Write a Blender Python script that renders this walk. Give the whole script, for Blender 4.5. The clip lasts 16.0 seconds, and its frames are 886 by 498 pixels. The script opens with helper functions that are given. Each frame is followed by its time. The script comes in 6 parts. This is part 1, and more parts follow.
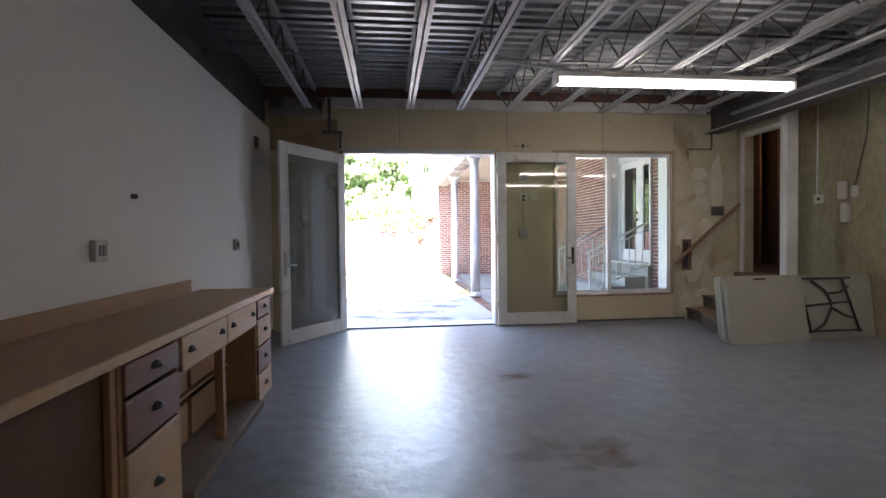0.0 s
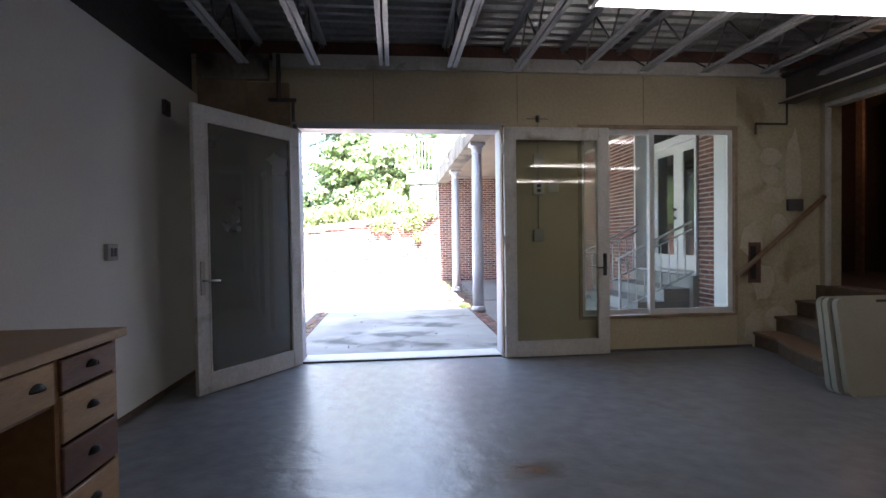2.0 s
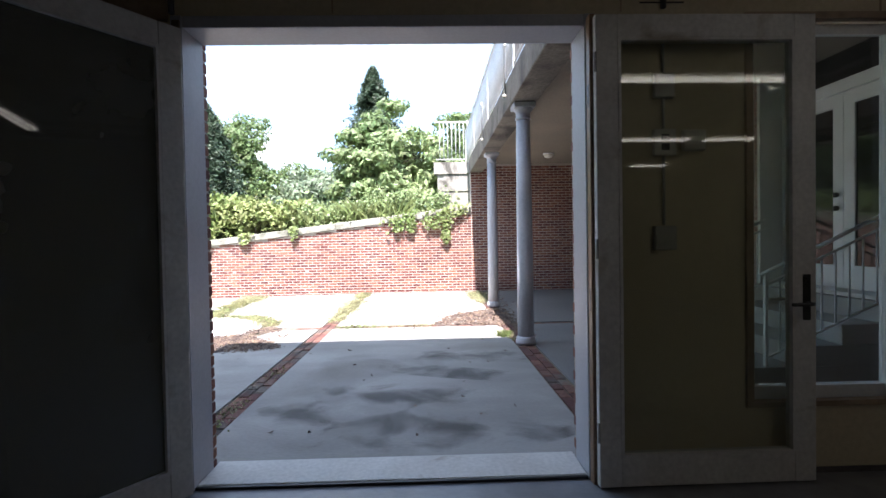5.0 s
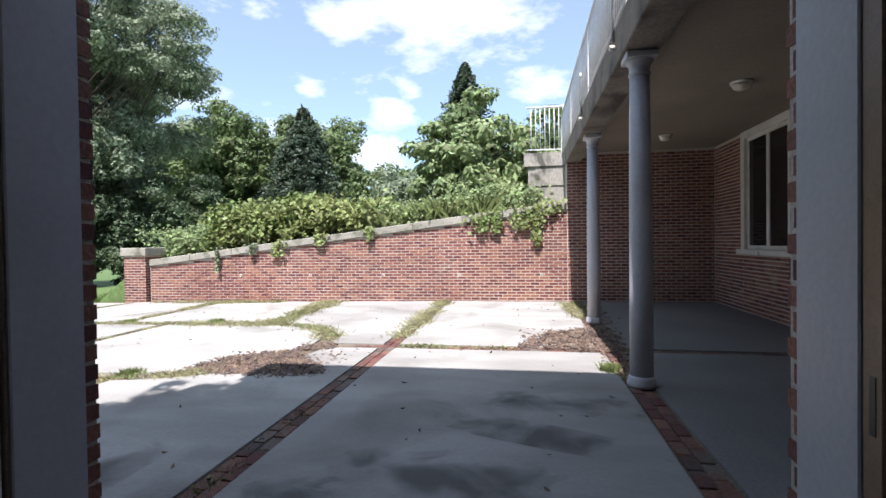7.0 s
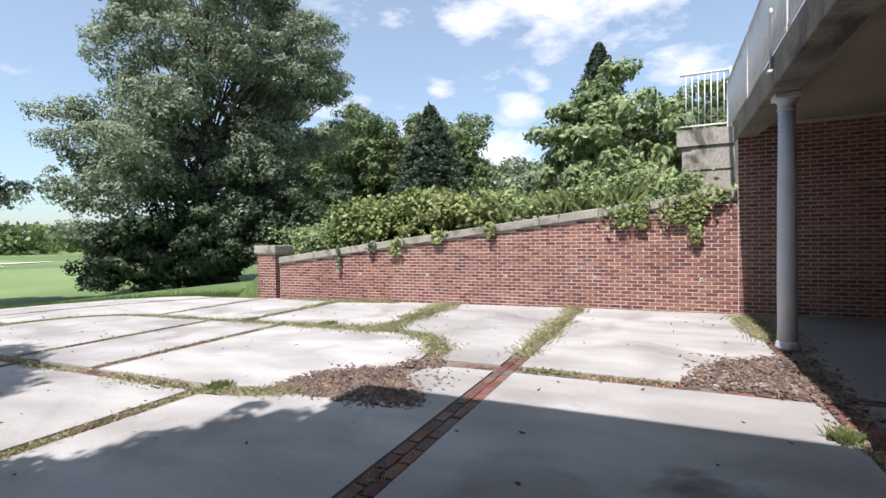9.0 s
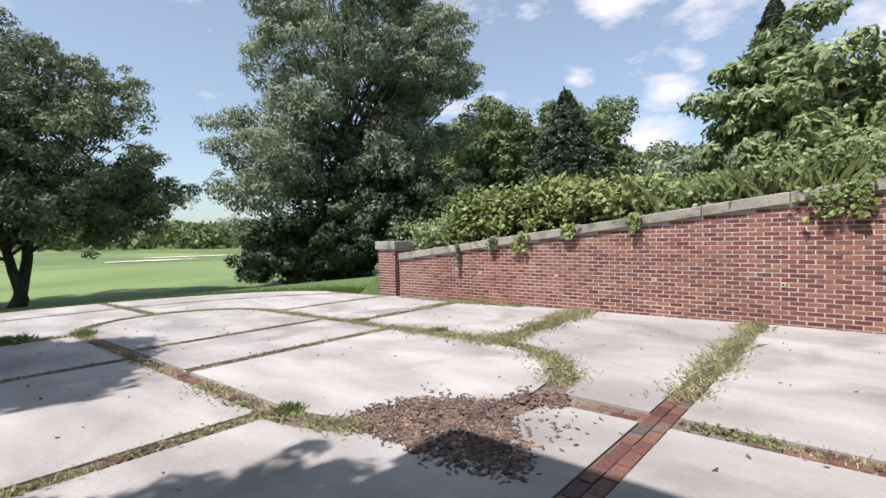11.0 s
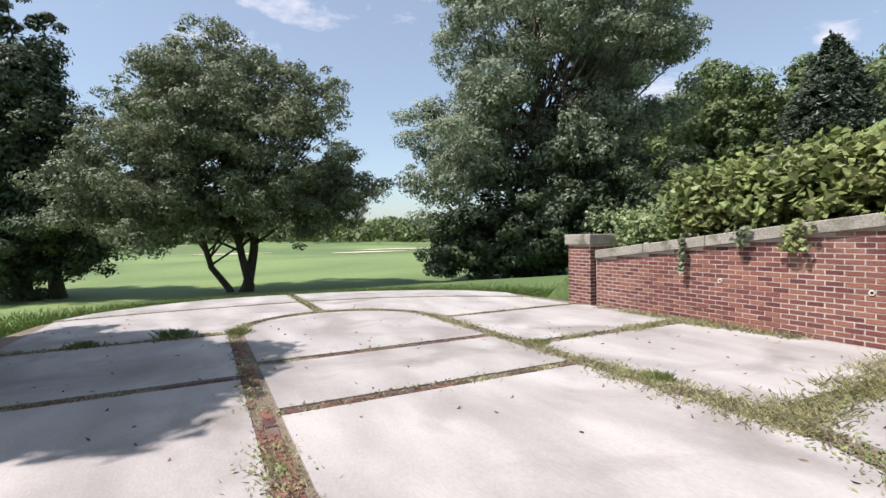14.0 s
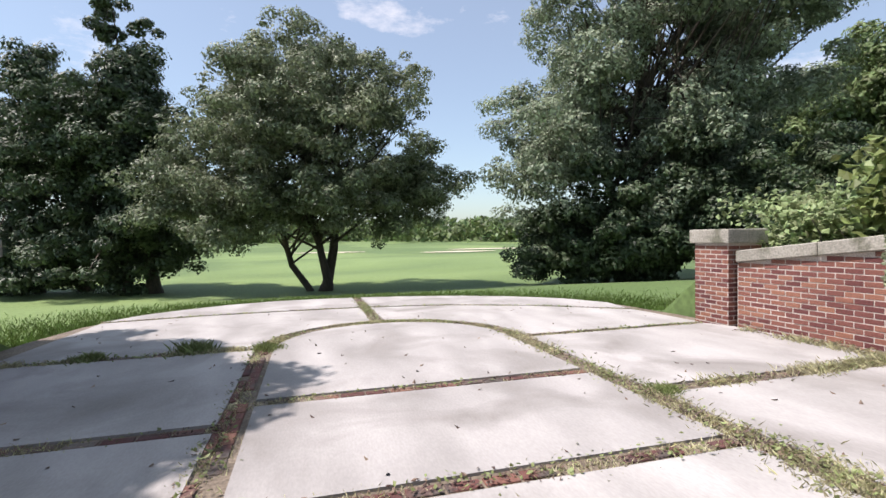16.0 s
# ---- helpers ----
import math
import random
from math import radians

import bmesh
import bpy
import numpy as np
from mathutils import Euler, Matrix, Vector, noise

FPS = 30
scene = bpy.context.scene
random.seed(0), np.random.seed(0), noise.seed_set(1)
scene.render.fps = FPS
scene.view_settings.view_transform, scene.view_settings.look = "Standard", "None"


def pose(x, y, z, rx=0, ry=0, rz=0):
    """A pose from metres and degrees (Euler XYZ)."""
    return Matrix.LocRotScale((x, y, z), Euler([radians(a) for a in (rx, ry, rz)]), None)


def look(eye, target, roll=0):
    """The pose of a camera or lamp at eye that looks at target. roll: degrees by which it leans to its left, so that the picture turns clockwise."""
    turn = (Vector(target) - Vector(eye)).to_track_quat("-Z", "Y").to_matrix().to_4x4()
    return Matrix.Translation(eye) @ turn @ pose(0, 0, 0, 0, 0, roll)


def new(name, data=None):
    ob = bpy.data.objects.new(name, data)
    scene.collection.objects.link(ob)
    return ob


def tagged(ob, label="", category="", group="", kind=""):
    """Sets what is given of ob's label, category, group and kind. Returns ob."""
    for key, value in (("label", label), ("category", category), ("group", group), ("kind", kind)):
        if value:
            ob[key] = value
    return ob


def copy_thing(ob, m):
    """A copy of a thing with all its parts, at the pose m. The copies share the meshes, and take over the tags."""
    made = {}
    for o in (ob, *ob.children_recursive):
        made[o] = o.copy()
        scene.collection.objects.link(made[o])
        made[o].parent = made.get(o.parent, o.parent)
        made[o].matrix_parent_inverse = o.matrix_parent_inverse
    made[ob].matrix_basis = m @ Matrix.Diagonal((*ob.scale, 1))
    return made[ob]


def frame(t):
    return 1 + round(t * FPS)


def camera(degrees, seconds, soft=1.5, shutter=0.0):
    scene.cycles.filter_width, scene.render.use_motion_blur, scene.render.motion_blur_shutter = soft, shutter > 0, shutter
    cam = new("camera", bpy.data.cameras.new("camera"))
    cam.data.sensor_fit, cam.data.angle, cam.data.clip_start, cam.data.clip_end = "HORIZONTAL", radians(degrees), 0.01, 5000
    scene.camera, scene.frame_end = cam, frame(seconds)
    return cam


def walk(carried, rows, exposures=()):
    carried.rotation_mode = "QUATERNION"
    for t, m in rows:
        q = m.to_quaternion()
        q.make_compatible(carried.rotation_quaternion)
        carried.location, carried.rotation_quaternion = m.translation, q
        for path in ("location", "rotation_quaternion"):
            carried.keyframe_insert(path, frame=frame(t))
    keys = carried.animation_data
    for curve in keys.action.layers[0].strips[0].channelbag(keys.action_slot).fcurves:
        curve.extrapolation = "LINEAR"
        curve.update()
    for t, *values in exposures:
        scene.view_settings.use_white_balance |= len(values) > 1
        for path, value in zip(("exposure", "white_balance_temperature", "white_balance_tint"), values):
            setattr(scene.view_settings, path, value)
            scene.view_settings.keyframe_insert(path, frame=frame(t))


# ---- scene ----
cam = camera(84.9, 16.0)
PATH = [
    (0, (0.568, -0.335, 1.296), (0.793, 1.652, 1.247), -0.7),
    (0.5, (0.694, 0.08, 1.304), (0.911, 2.067, 1.255), -0.8),
    (1, (0.802, 0.519, 1.305), (1.013, 2.508, 1.256), -0.8),
    (1.5, (0.885, 0.934, 1.308), (1.093, 2.923, 1.266), -0.7),
    (2, (0.949, 1.334, 1.301), (1.146, 3.324, 1.262), -0.8),
    (2.5, (1.038, 1.737, 1.313), (1.201, 3.73, 1.274), -0.7),
    (3, (1.079, 2.173, 1.296), (1.23, 4.167, 1.26), -0.8),
    (5.5, (1.302, 4.271, 1.349), (1.273, 6.27, 1.309), -0.9),
    (6, (1.359, 4.64, 1.337), (1.226, 6.635, 1.301), -0.8),
    (6.5, (1.383, 4.991, 1.35), (1.16, 6.979, 1.316), -0.8),
    (7, (1.402, 5.322, 1.353), (1.065, 7.293, 1.322), -0.8),
    (7.5, (1.388, 5.614, 1.405), (0.949, 7.565, 1.371), -1.0),
    (8, (1.348, 5.896, 1.402), (0.809, 7.822, 1.365), -1.0),
    (8.5, (1.262, 6.202, 1.401), (0.569, 8.078, 1.36), -1.0),
    (9, (1.174, 6.503, 1.384), (0.336, 8.319, 1.344), -1.0),
    (9.5, (1.068, 6.815, 1.379), (0.087, 8.558, 1.34), -1.0),
    (12, (0.365, 8.318, 1.37), (-1.113, 9.665, 1.314), -1.1),
    (12.5, (0.088, 8.616, 1.359), (-1.478, 9.859, 1.301), -1.0),
    (13, (-0.227, 8.902, 1.341), (-1.883, 10.023, 1.282), -1.1),
    (13.5, (-0.573, 9.165, 1.33), (-2.304, 10.165, 1.275), -1.0),
    (14, (-0.946, 9.409, 1.326), (-2.738, 10.296, 1.27), -1.0),
    (14.5, (-1.311, 9.665, 1.311), (-3.146, 10.46, 1.253), -1.0),
    (15, (-1.719, 9.915, 1.283), (-3.579, 10.649, 1.23), -1.0),
    (15.5, (-2.118, 10.155, 1.265), (-4.013, 10.792, 1.213), -1.0),
    (16, (-2.533, 10.366, 1.25), (-4.46, 10.9, 1.2), -0.9),
]
EXPOSURES = [(0, 4.75, 6150, 20), (1.5, 4.15, 6120, 20), (3.0, 3.38, 6120, 21), (4.2, 2.58, 6150, 18), (5.5, 1.74, 6180, 16), (7, 1.0, 6250, 16), (9, 0.68, 6350, 17), (12, 0.46, 6550, 20), (14, 0.5, 6560, 20), (16, 0.6, 6570, 21)]
walk(cam, [(t, look(eye, target, roll)) for t, eye, target, roll in PATH], EXPOSURES)

# ---------------------------------------------------------------- sky and sun
SUN_EL = radians(60)
SUN_DIR = Vector((0.03, math.cos(SUN_EL), -math.sin(SUN_EL)))
world = bpy.data.worlds.new("world")
scene.world = world
world.use_nodes = True
wn, wl = world.node_tree.nodes, world.node_tree.links
wn.clear()
w_out = wn.new("ShaderNodeOutputWorld")
w_bg = wn.new("ShaderNodeBackground")
w_bg.inputs["Strength"].default_value = 0.115
w_sky = wn.new("ShaderNodeTexSky")
w_sky.sky_type = "NISHITA"
w_sky.sun_disc = False
w_sky.sun_elevation = SUN_EL
w_sky.sun_rotation = math.pi
w_sky.air_density, w_sky.dust_density, w_sky.ozone_density = 1.0, 1.4, 0.35
w_co = wn.new("ShaderNodeTexCoord")
w_map = wn.new("ShaderNodeMapping")
w_map.inputs["Scale"].default_value = (1.0, 1.0, 2.4)
w_map.inputs["Location"].default_value = (2.35, 0.6, 0.3)
w_noise = wn.new("ShaderNodeTexNoise")
w_noise.inputs["Scale"].default_value = 5.0
w_noise.inputs["Detail"].default_value = 9.0
w_noise.inputs["Roughness"].default_value = 0.64
# fair-weather clouds: soft heaps in the northern sky, broken up by the noise
CLOUDS = [(-0.30, 0.86, 0.42, 0.11), (-0.18, 0.89, 0.43, 0.18), (-0.04, 0.91, 0.41, 0.15), (0.04, 0.95, 0.30, 0.09), (-0.26, 0.93, 0.255, 0.07), (-0.41, 0.865, 0.294, 0.05),
          (-0.30, 0.93, 0.17, 0.09), (-0.15, 0.96, 0.15, 0.08), (-0.22, 0.94, 0.30, 0.04), (0.35, 0.85, 0.35, 0.15), (0.5, 0.6, 0.6, 0.2), (-0.1, 0.6, 0.8, 0.14)]
w_dir = wn.new("ShaderNodeVectorMath")
w_dir.operation = "NORMALIZE"
wl.new(w_co.outputs["Generated"], w_dir.inputs[0])
w_heap = None
for cx, cy, cz, cr in CLOUDS:
    sub, sc, ln, mr = wn.new("ShaderNodeVectorMath"), wn.new("ShaderNodeVectorMath"), wn.new("ShaderNodeVectorMath"), wn.new("ShaderNodeMapRange")
    sub.operation, sc.operation, ln.operation = "SUBTRACT", "MULTIPLY", "LENGTH"
    sub.inputs[1].default_value = Vector((cx, cy, cz)).normalized()
    sc.inputs[1].default_value = (1.0, 1.0, 1.7)
    mr.inputs["From Max"].default_value = cr
    mr.inputs["To Min"].default_value, mr.inputs["To Max"].default_value = 1.0, 0.0
    wl.new(w_dir.outputs[0], sub.inputs[0])
    wl.new(sub.outputs[0], sc.inputs[0])
    wl.new(sc.outputs[0], ln.inputs[0])
    wl.new(ln.outputs["Value"], mr.inputs["Value"])
    if w_heap is None:
        w_heap = mr.outputs["Result"]
    else:
        mx = wn.new("ShaderNodeMath")
        mx.operation = "MAXIMUM"
        wl.new(w_heap, mx.inputs[0])
        wl.new(mr.outputs["Result"], mx.inputs[1])
        w_heap = mx.outputs[0]
w_sum = wn.new("ShaderNodeMath")
w_sum.operation = "MULTIPLY_ADD"
w_sum.inputs[1].default_value = 0.30
wl.new(w_heap, w_sum.inputs[0])
wl.new(w_noise.outputs["Fac"], w_sum.inputs[2])
w_ramp = wn.new("ShaderNodeValToRGB")
w_ramp.color_ramp.elements[0].position = 0.57
w_ramp.color_ramp.elements[0].color = (0.19, 0.19, 0.19, 1)
w_ramp.color_ramp.elements[1].position = 0.79
w_mix = wn.new("ShaderNodeMix")
w_mix.data_type = "RGBA"
w_mix.inputs["B"].default_value = (6.3, 6.5, 6.7, 1)
wl.new(w_co.outputs["Generated"], w_map.inputs["Vector"])
wl.new(w_map.outputs["Vector"], w_noise.inputs["Vector"])
wl.new(w_sum.outputs[0], w_ramp.inputs["Fac"])
wl.new(w_ramp.outputs["Color"], w_mix.inputs["Factor"])
w_tint = wn.new("ShaderNodeMix")
w_tint.data_type, w_tint.blend_type = "RGBA", "MULTIPLY"
w_tint.inputs["Factor"].default_value = 1.0
w_tint.inputs["B"].default_value = (0.84, 1.03, 1.02, 1)
wl.new(w_sky.outputs["Color"], w_tint.inputs["A"])
wl.new(w_tint.outputs["Result"], w_mix.inputs["A"])
wl.new(w_mix.outputs["Result"], w_bg.inputs["Color"])
wl.new(w_bg.outputs["Background"], w_out.inputs["Surface"])

sun_data = bpy.data.lights.new("sun", "SUN")
sun_data.energy = 4.9
sun_data.angle = radians(0.53)
sun_data.color = (1.0, 0.955, 0.90)
sun = new("sun", sun_data)
sun.matrix_world = look((0, -20, 40), Vector((0, -20, 40)) + SUN_DIR)


# ---------------------------------------------------------------- materials
def shade(name, c1, c2, rough=0.7, big=1.5, fine=30.0, bump=0.25, metal=0.0, vary=0.0, mid=0.5, grain=0.25, stretch=(1, 1, 1),
          stain=None, stain_scale=0.8, stain_at=0.58, rough_var=0.1, spec=0.5, stain_soft=0.12):
    """Two-scale surface: broad patches between c1 and c2, fine grain, optional stains and a per-piece shift."""
    m = bpy.data.materials.new(name)
    m.use_nodes = True
    n, l = m.node_tree.nodes, m.node_tree.links
    b = n["Principled BSDF"]
    geo = n.new("ShaderNodeNewGeometry")
    mp = n.new("ShaderNodeMapping")
    mp.inputs["Scale"].default_value = stretch
    l.new(geo.outputs["Position"], mp.inputs["Vector"])
    n1 = n.new("ShaderNodeTexNoise")
    n1.inputs["Scale"].default_value, n1.inputs["Detail"].default_value = big, 6
    n2 = n.new("ShaderNodeTexNoise")
    n2.inputs["Scale"].default_value, n2.inputs["Detail"].default_value = fine, 5
    for k in (n1, n2):
        l.new(mp.outputs["Vector"], k.inputs["Vector"])
    rp = n.new("ShaderNodeValToRGB")
    rp.color_ramp.elements[0].position, rp.color_ramp.elements[1].position = mid - 0.17, mid + 0.17
    rp.color_ramp.elements[0].color, rp.color_ramp.elements[1].color = (*c1, 1), (*c2, 1)
    l.new(n1.outputs["Fac"], rp.inputs["Fac"])
    col = rp.outputs["Color"]
    if stain:
        n3 = n.new("ShaderNodeTexNoise")
        n3.inputs["Scale"].default_value, n3.inputs["Detail"].default_value, n3.inputs["Distortion"].default_value = stain_scale, 8, 0.6
        l.new(geo.outputs["Position"], n3.inputs["Vector"])
        r3 = n.new("ShaderNodeValToRGB")
        r3.color_ramp.elements[0].position, r3.color_ramp.elements[1].position = stain_at, stain_at + stain_soft
        l.new(n3.outputs["Fac"], r3.inputs["Fac"])
        mx = n.new("ShaderNodeMix")
        mx.data_type = "RGBA"
        l.new(r3.outputs["Color"], mx.inputs["Factor"])
        l.new(col, mx.inputs["A"])
        mx.inputs["B"].default_value = (*stain, 1)
        col = mx.outputs["Result"]
    hsv = n.new("ShaderNodeHueSaturation")
    l.new(col, hsv.inputs["Color"])
    mr = n.new("ShaderNodeMapRange")
    mr.inputs["From Min"].default_value, mr.inputs["From Max"].default_value = 0.3, 0.7
    mr.inputs["To Min"].default_value, mr.inputs["To Max"].default_value = 1 - grain, 1 + grain
    l.new(n2.outputs["Fac"], mr.inputs["Value"])
    val = mr.outputs["Result"]
    if vary:
        ob = n.new("ShaderNodeObjectInfo")
        add = n.new("ShaderNodeMath")
        add.operation = "ADD"
        l.new(ob.outputs["Random"], add.inputs[0])
        l.new(geo.outputs["Random Per Island"], add.inputs[1])
        fr = n.new("ShaderNodeMath")
        fr.operation = "FRACT"
        l.new(add.outputs[0], fr.inputs[0])
        m2 = n.new("ShaderNodeMapRange")
        m2.inputs["To Min"].default_value, m2.inputs["To Max"].default_value = 1 - vary, 1 + vary
        l.new(fr.outputs[0], m2.inputs["Value"])
        mul = n.new("ShaderNodeMath")
        mul.operation = "MULTIPLY"
        l.new(val, mul.inputs[0])
        l.new(m2.outputs["Result"], mul.inputs[1])
        val = mul.outputs[0]
        m4 = n.new("ShaderNodeMapRange")
        m4.inputs["To Min"].default_value, m4.inputs["To Max"].default_value = 0.5 - 0.03 * vary, 0.5 + 0.05 * vary
        l.new(fr.outputs[0], m4.inputs["Value"])
        l.new(m4.outputs["Result"], hsv.inputs["Hue"])
    l.new(val, hsv.inputs["Value"])
    l.new(hsv.outputs["Color"], b.inputs["Base Color"])
    rr = n.new("ShaderNodeMapRange")
    rr.inputs["From Min"].default_value, rr.inputs["From Max"].default_value = 0.3, 0.7
    rr.inputs["To Min"].default_value, rr.inputs["To Max"].default_value = max(0.02, rough - rough_var), min(1, rough + rough_var)
    l.new(n1.outputs["Fac"], rr.inputs["Value"])
    l.new(rr.outputs["Result"], b.inputs["Roughness"])
    b.inputs["Metallic"].default_value = metal
    b.inputs["Specular IOR Level"].default_value = spec
    if bump:
        bp = n.new("ShaderNodeBump")
        bp.inputs["Strength"].default_value, bp.inputs["Distance"].default_value = bump, 0.01
        l.new(n2.outputs["Fac"], bp.inputs["Height"])
        l.new(bp.outputs["Normal"], b.inputs["Normal"])
    return m


def leaf_shade(name, c1, c2, vary=0.45, through_part=0.3):
    m = shade(name, c1, c2, rough=0.5, big=0.5, fine=5, bump=0, vary=vary, grain=0.25, spec=0.38)
    n, l = m.node_tree.nodes, m.node_tree.links
    b, out = n["Principled BSDF"], n["Material Output"]
    tr = n.new("ShaderNodeBsdfTranslucent")
    mix = n.new("ShaderNodeMixShader")
    mix.inputs[0].default_value = through_part
    l.new(b.inputs["Base Color"].links[0].from_socket, tr.inputs["Color"])
    l.new(b.outputs[0], mix.inputs[1])
    l.new(tr.outputs[0], mix.inputs[2])
    l.new(mix.outputs[0], out.inputs["Surface"])
    return m


def damp_shade(name, colour, most):
    """A dark stain that fades out to an uneven edge."""
    m = bpy.data.materials.new(name)
    m.use_nodes = True
    n, l = m.node_tree.nodes, m.node_tree.links
    b, out = n["Principled BSDF"], n["Material Output"]
    b.inputs["Base Color"].default_value = (*colour, 1)
    b.inputs["Roughness"].default_value = 0.8
    co, mp, ln = n.new("ShaderNodeTexCoord"), n.new("ShaderNodeMapping"), n.new("ShaderNodeVectorMath")
    mp.inputs["Scale"].default_value, mp.inputs["Location"].default_value = (2, 2, 0), (-1, -1, 0)
    ln.operation = "LENGTH"
    l.new(co.outputs["Generated"], mp.inputs["Vector"])
    l.new(mp.outputs["Vector"], ln.inputs[0])
    geo, no = n.new("ShaderNodeNewGeometry"), n.new("ShaderNodeTexNoise")
    no.inputs["Scale"].default_value, no.inputs["Detail"].default_value, no.inputs["Distortion"].default_value = 2.6, 8, 0.5
    l.new(geo.outputs["Position"], no.inputs["Vector"])
    ad = n.new("ShaderNodeMath")
    ad.operation = "MULTIPLY_ADD"
    ad.inputs[1].default_value = 3.4
    l.new(no.outputs["Fac"], ad.inputs[0])
    sb = n.new("ShaderNodeMath")
    sb.operation = "SUBTRACT"
    sb.inputs[0].default_value = 0.0
    l.new(ln.outputs["Value"], sb.inputs[1])
    l.new(sb.outputs[0], ad.inputs[2])
    mr = n.new("ShaderNodeMapRange")
    mr.inputs["From Min"].default_value, mr.inputs["From Max"].default_value = 0.95, 1.75
    mr.inputs["To Max"].default_value = most
    l.new(ad.outputs[0], mr.inputs["Value"])
    tr, mx = n.new("ShaderNodeBsdfTransparent"), n.new("ShaderNodeMixShader")
    l.new(mr.outputs["Result"], mx.inputs[0])
    l.new(tr.outputs[0], mx.inputs[1])
    l.new(b.outputs[0], mx.inputs[2])
    l.new(mx.outputs[0], out.inputs["Surface"])
    return m


def glass_shade(name, tint=(0.8, 0.85, 0.84), dust=0.06):
    m = bpy.data.materials.new(name)
    m.use_nodes = True
    n, l = m.node_tree.nodes, m.node_tree.links
    n.remove(n["Principled BSDF"])
    out = n["Material Output"]
    tr, gl, df = n.new("ShaderNodeBsdfTransparent"), n.new("ShaderNodeBsdfGlossy"), n.new("ShaderNodeBsdfDiffuse")
    tr.inputs["Color"].default_value = (*tint, 1)
    gl.inputs["Roughness"].default_value = 0.02
    df.inputs["Color"].default_value = (0.35, 0.35, 0.32, 1)
    lw = n.new("ShaderNodeLayerWeight")
    lw.inputs["Blend"].default_value = 0.5
    pw, fr = n.new("ShaderNodeMath"), n.new("ShaderNodeMath")
    pw.operation, fr.operation = "POWER", "MULTIPLY_ADD"
    pw.inputs[1].default_value = 5.0
    fr.inputs[1].default_value, fr.inputs[2].default_value = 0.95, 0.045
    l.new(lw.outputs["Facing"], pw.inputs[0])
    l.new(pw.outputs[0], fr.inputs[0])
    no = n.new("ShaderNodeTexNoise")
    no.inputs["Scale"].default_value, no.inputs["Detail"].default_value = 2.5, 5
    geo = n.new("ShaderNodeNewGeometry")
    l.new(geo.outputs["Position"], no.inputs["Vector"])
    mr = n.new("ShaderNodeMapRange")
    mr.inputs["To Min"].default_value, mr.inputs["To Max"].default_value = dust * 0.75, dust * 1.25
    l.new(no.outputs["Fac"], mr.inputs["Value"])
    m1, m2 = n.new("ShaderNodeMixShader"), n.new("ShaderNodeMixShader")
    l.new(mr.outputs["Result"], m1.inputs[0])
    l.new(tr.outputs[0], m1.inputs[1])
    l.new(df.outputs[0], m1.inputs[2])
    l.new(fr.outputs[0], m2.inputs[0])
    l.new(m1.outputs[0], m2.inputs[1])
    l.new(gl.outputs[0], m2.inputs[2])
    l.new(m2.outputs[0], out.inputs["Surface"])
    return m


def glow_shade(name, colour, strength):
    m = bpy.data.materials.new(name)
    m.use_nodes = True
    b = m.node_tree.nodes["Principled BSDF"]
    b.inputs["Base Color"].default_value = (0.9, 0.9, 0.88, 1)
    b.inputs["Emission Color"].default_value = (*colour, 1)
    b.inputs["Emission Strength"].default_value = strength
    return m


BRICK = shade("brick", (0.150, 0.050, 0.039), (0.205, 0.076, 0.060), 0.85, 0.7, 60, 0.5, vary=0.42, grain=0.3, stain=(0.24, 0.135, 0.105), stain_scale=1.1, stain_at=0.64)
PAVER = shade("paving_brick", (0.10, 0.042, 0.034), (0.165, 0.07, 0.056), 0.85, 2, 50, 0.5, vary=0.4, grain=0.3, stain=(0.11, 0.09, 0.078), stain_scale=2.2, stain_at=0.5)
MORTAR = shade("mortar", (0.42, 0.37, 0.33), (0.52, 0.465, 0.42), 0.95, 1.2, 80, 0.5, grain=0.25)
CONCRETE = shade("patio_concrete", (0.275, 0.265, 0.25), (0.40, 0.388, 0.37), 0.88, 1.1, 45, 0.18, vary=0.07, grain=0.07, spec=0.3, stain=(0.215, 0.203, 0.187), stain_scale=0.9, stain_at=0.50, stain_soft=0.22, stretch=(0.6, 1.5, 1))
STONE = shade("coping_stone", (0.23, 0.22, 0.185), (0.32, 0.305, 0.26), 0.9, 2.2, 40, 0.5, grain=0.3, stain=(0.13, 0.13, 0.095), stain_scale=2.5, stain_at=0.55)
WEATHERED = shade("weathered_concrete", (0.26, 0.24, 0.21), (0.36, 0.335, 0.30), 0.9, 1.2, 25, 0.4, grain=0.25, stain=(0.09, 0.082, 0.07), stain_scale=1.6, stain_at=0.52, stretch=(1, 1, 0.5))
SAND = shade("bunker_sand", (0.52, 0.46, 0.34), (0.6, 0.54, 0.42), 0.95, 0.2, 6, 0.2, grain=0.1)
# Cream ceiling paint with the porch's shade mixed into its base colour.
SHADED_CREAM = shade("shaded_porch_ceiling_paint", (0.18, 0.155, 0.122), (0.235, 0.20, 0.158), 0.85, 1.0, 30, 0.2, grain=0.1, stain=(0.2, 0.165, 0.125), stain_scale=0.9, stain_at=0.58, stain_soft=0.2)
# Court concrete darkened so the slabs under the porch look shaded.
SHADED_SLAB = shade("shaded_porch_concrete", (0.14, 0.14, 0.138), (0.195, 0.193, 0.188), 0.7, 0.9, 40, 0.25, grain=0.14, stain=(0.15, 0.145, 0.135), stain_scale=0.8, stain_at=0.56, stain_soft=0.2)
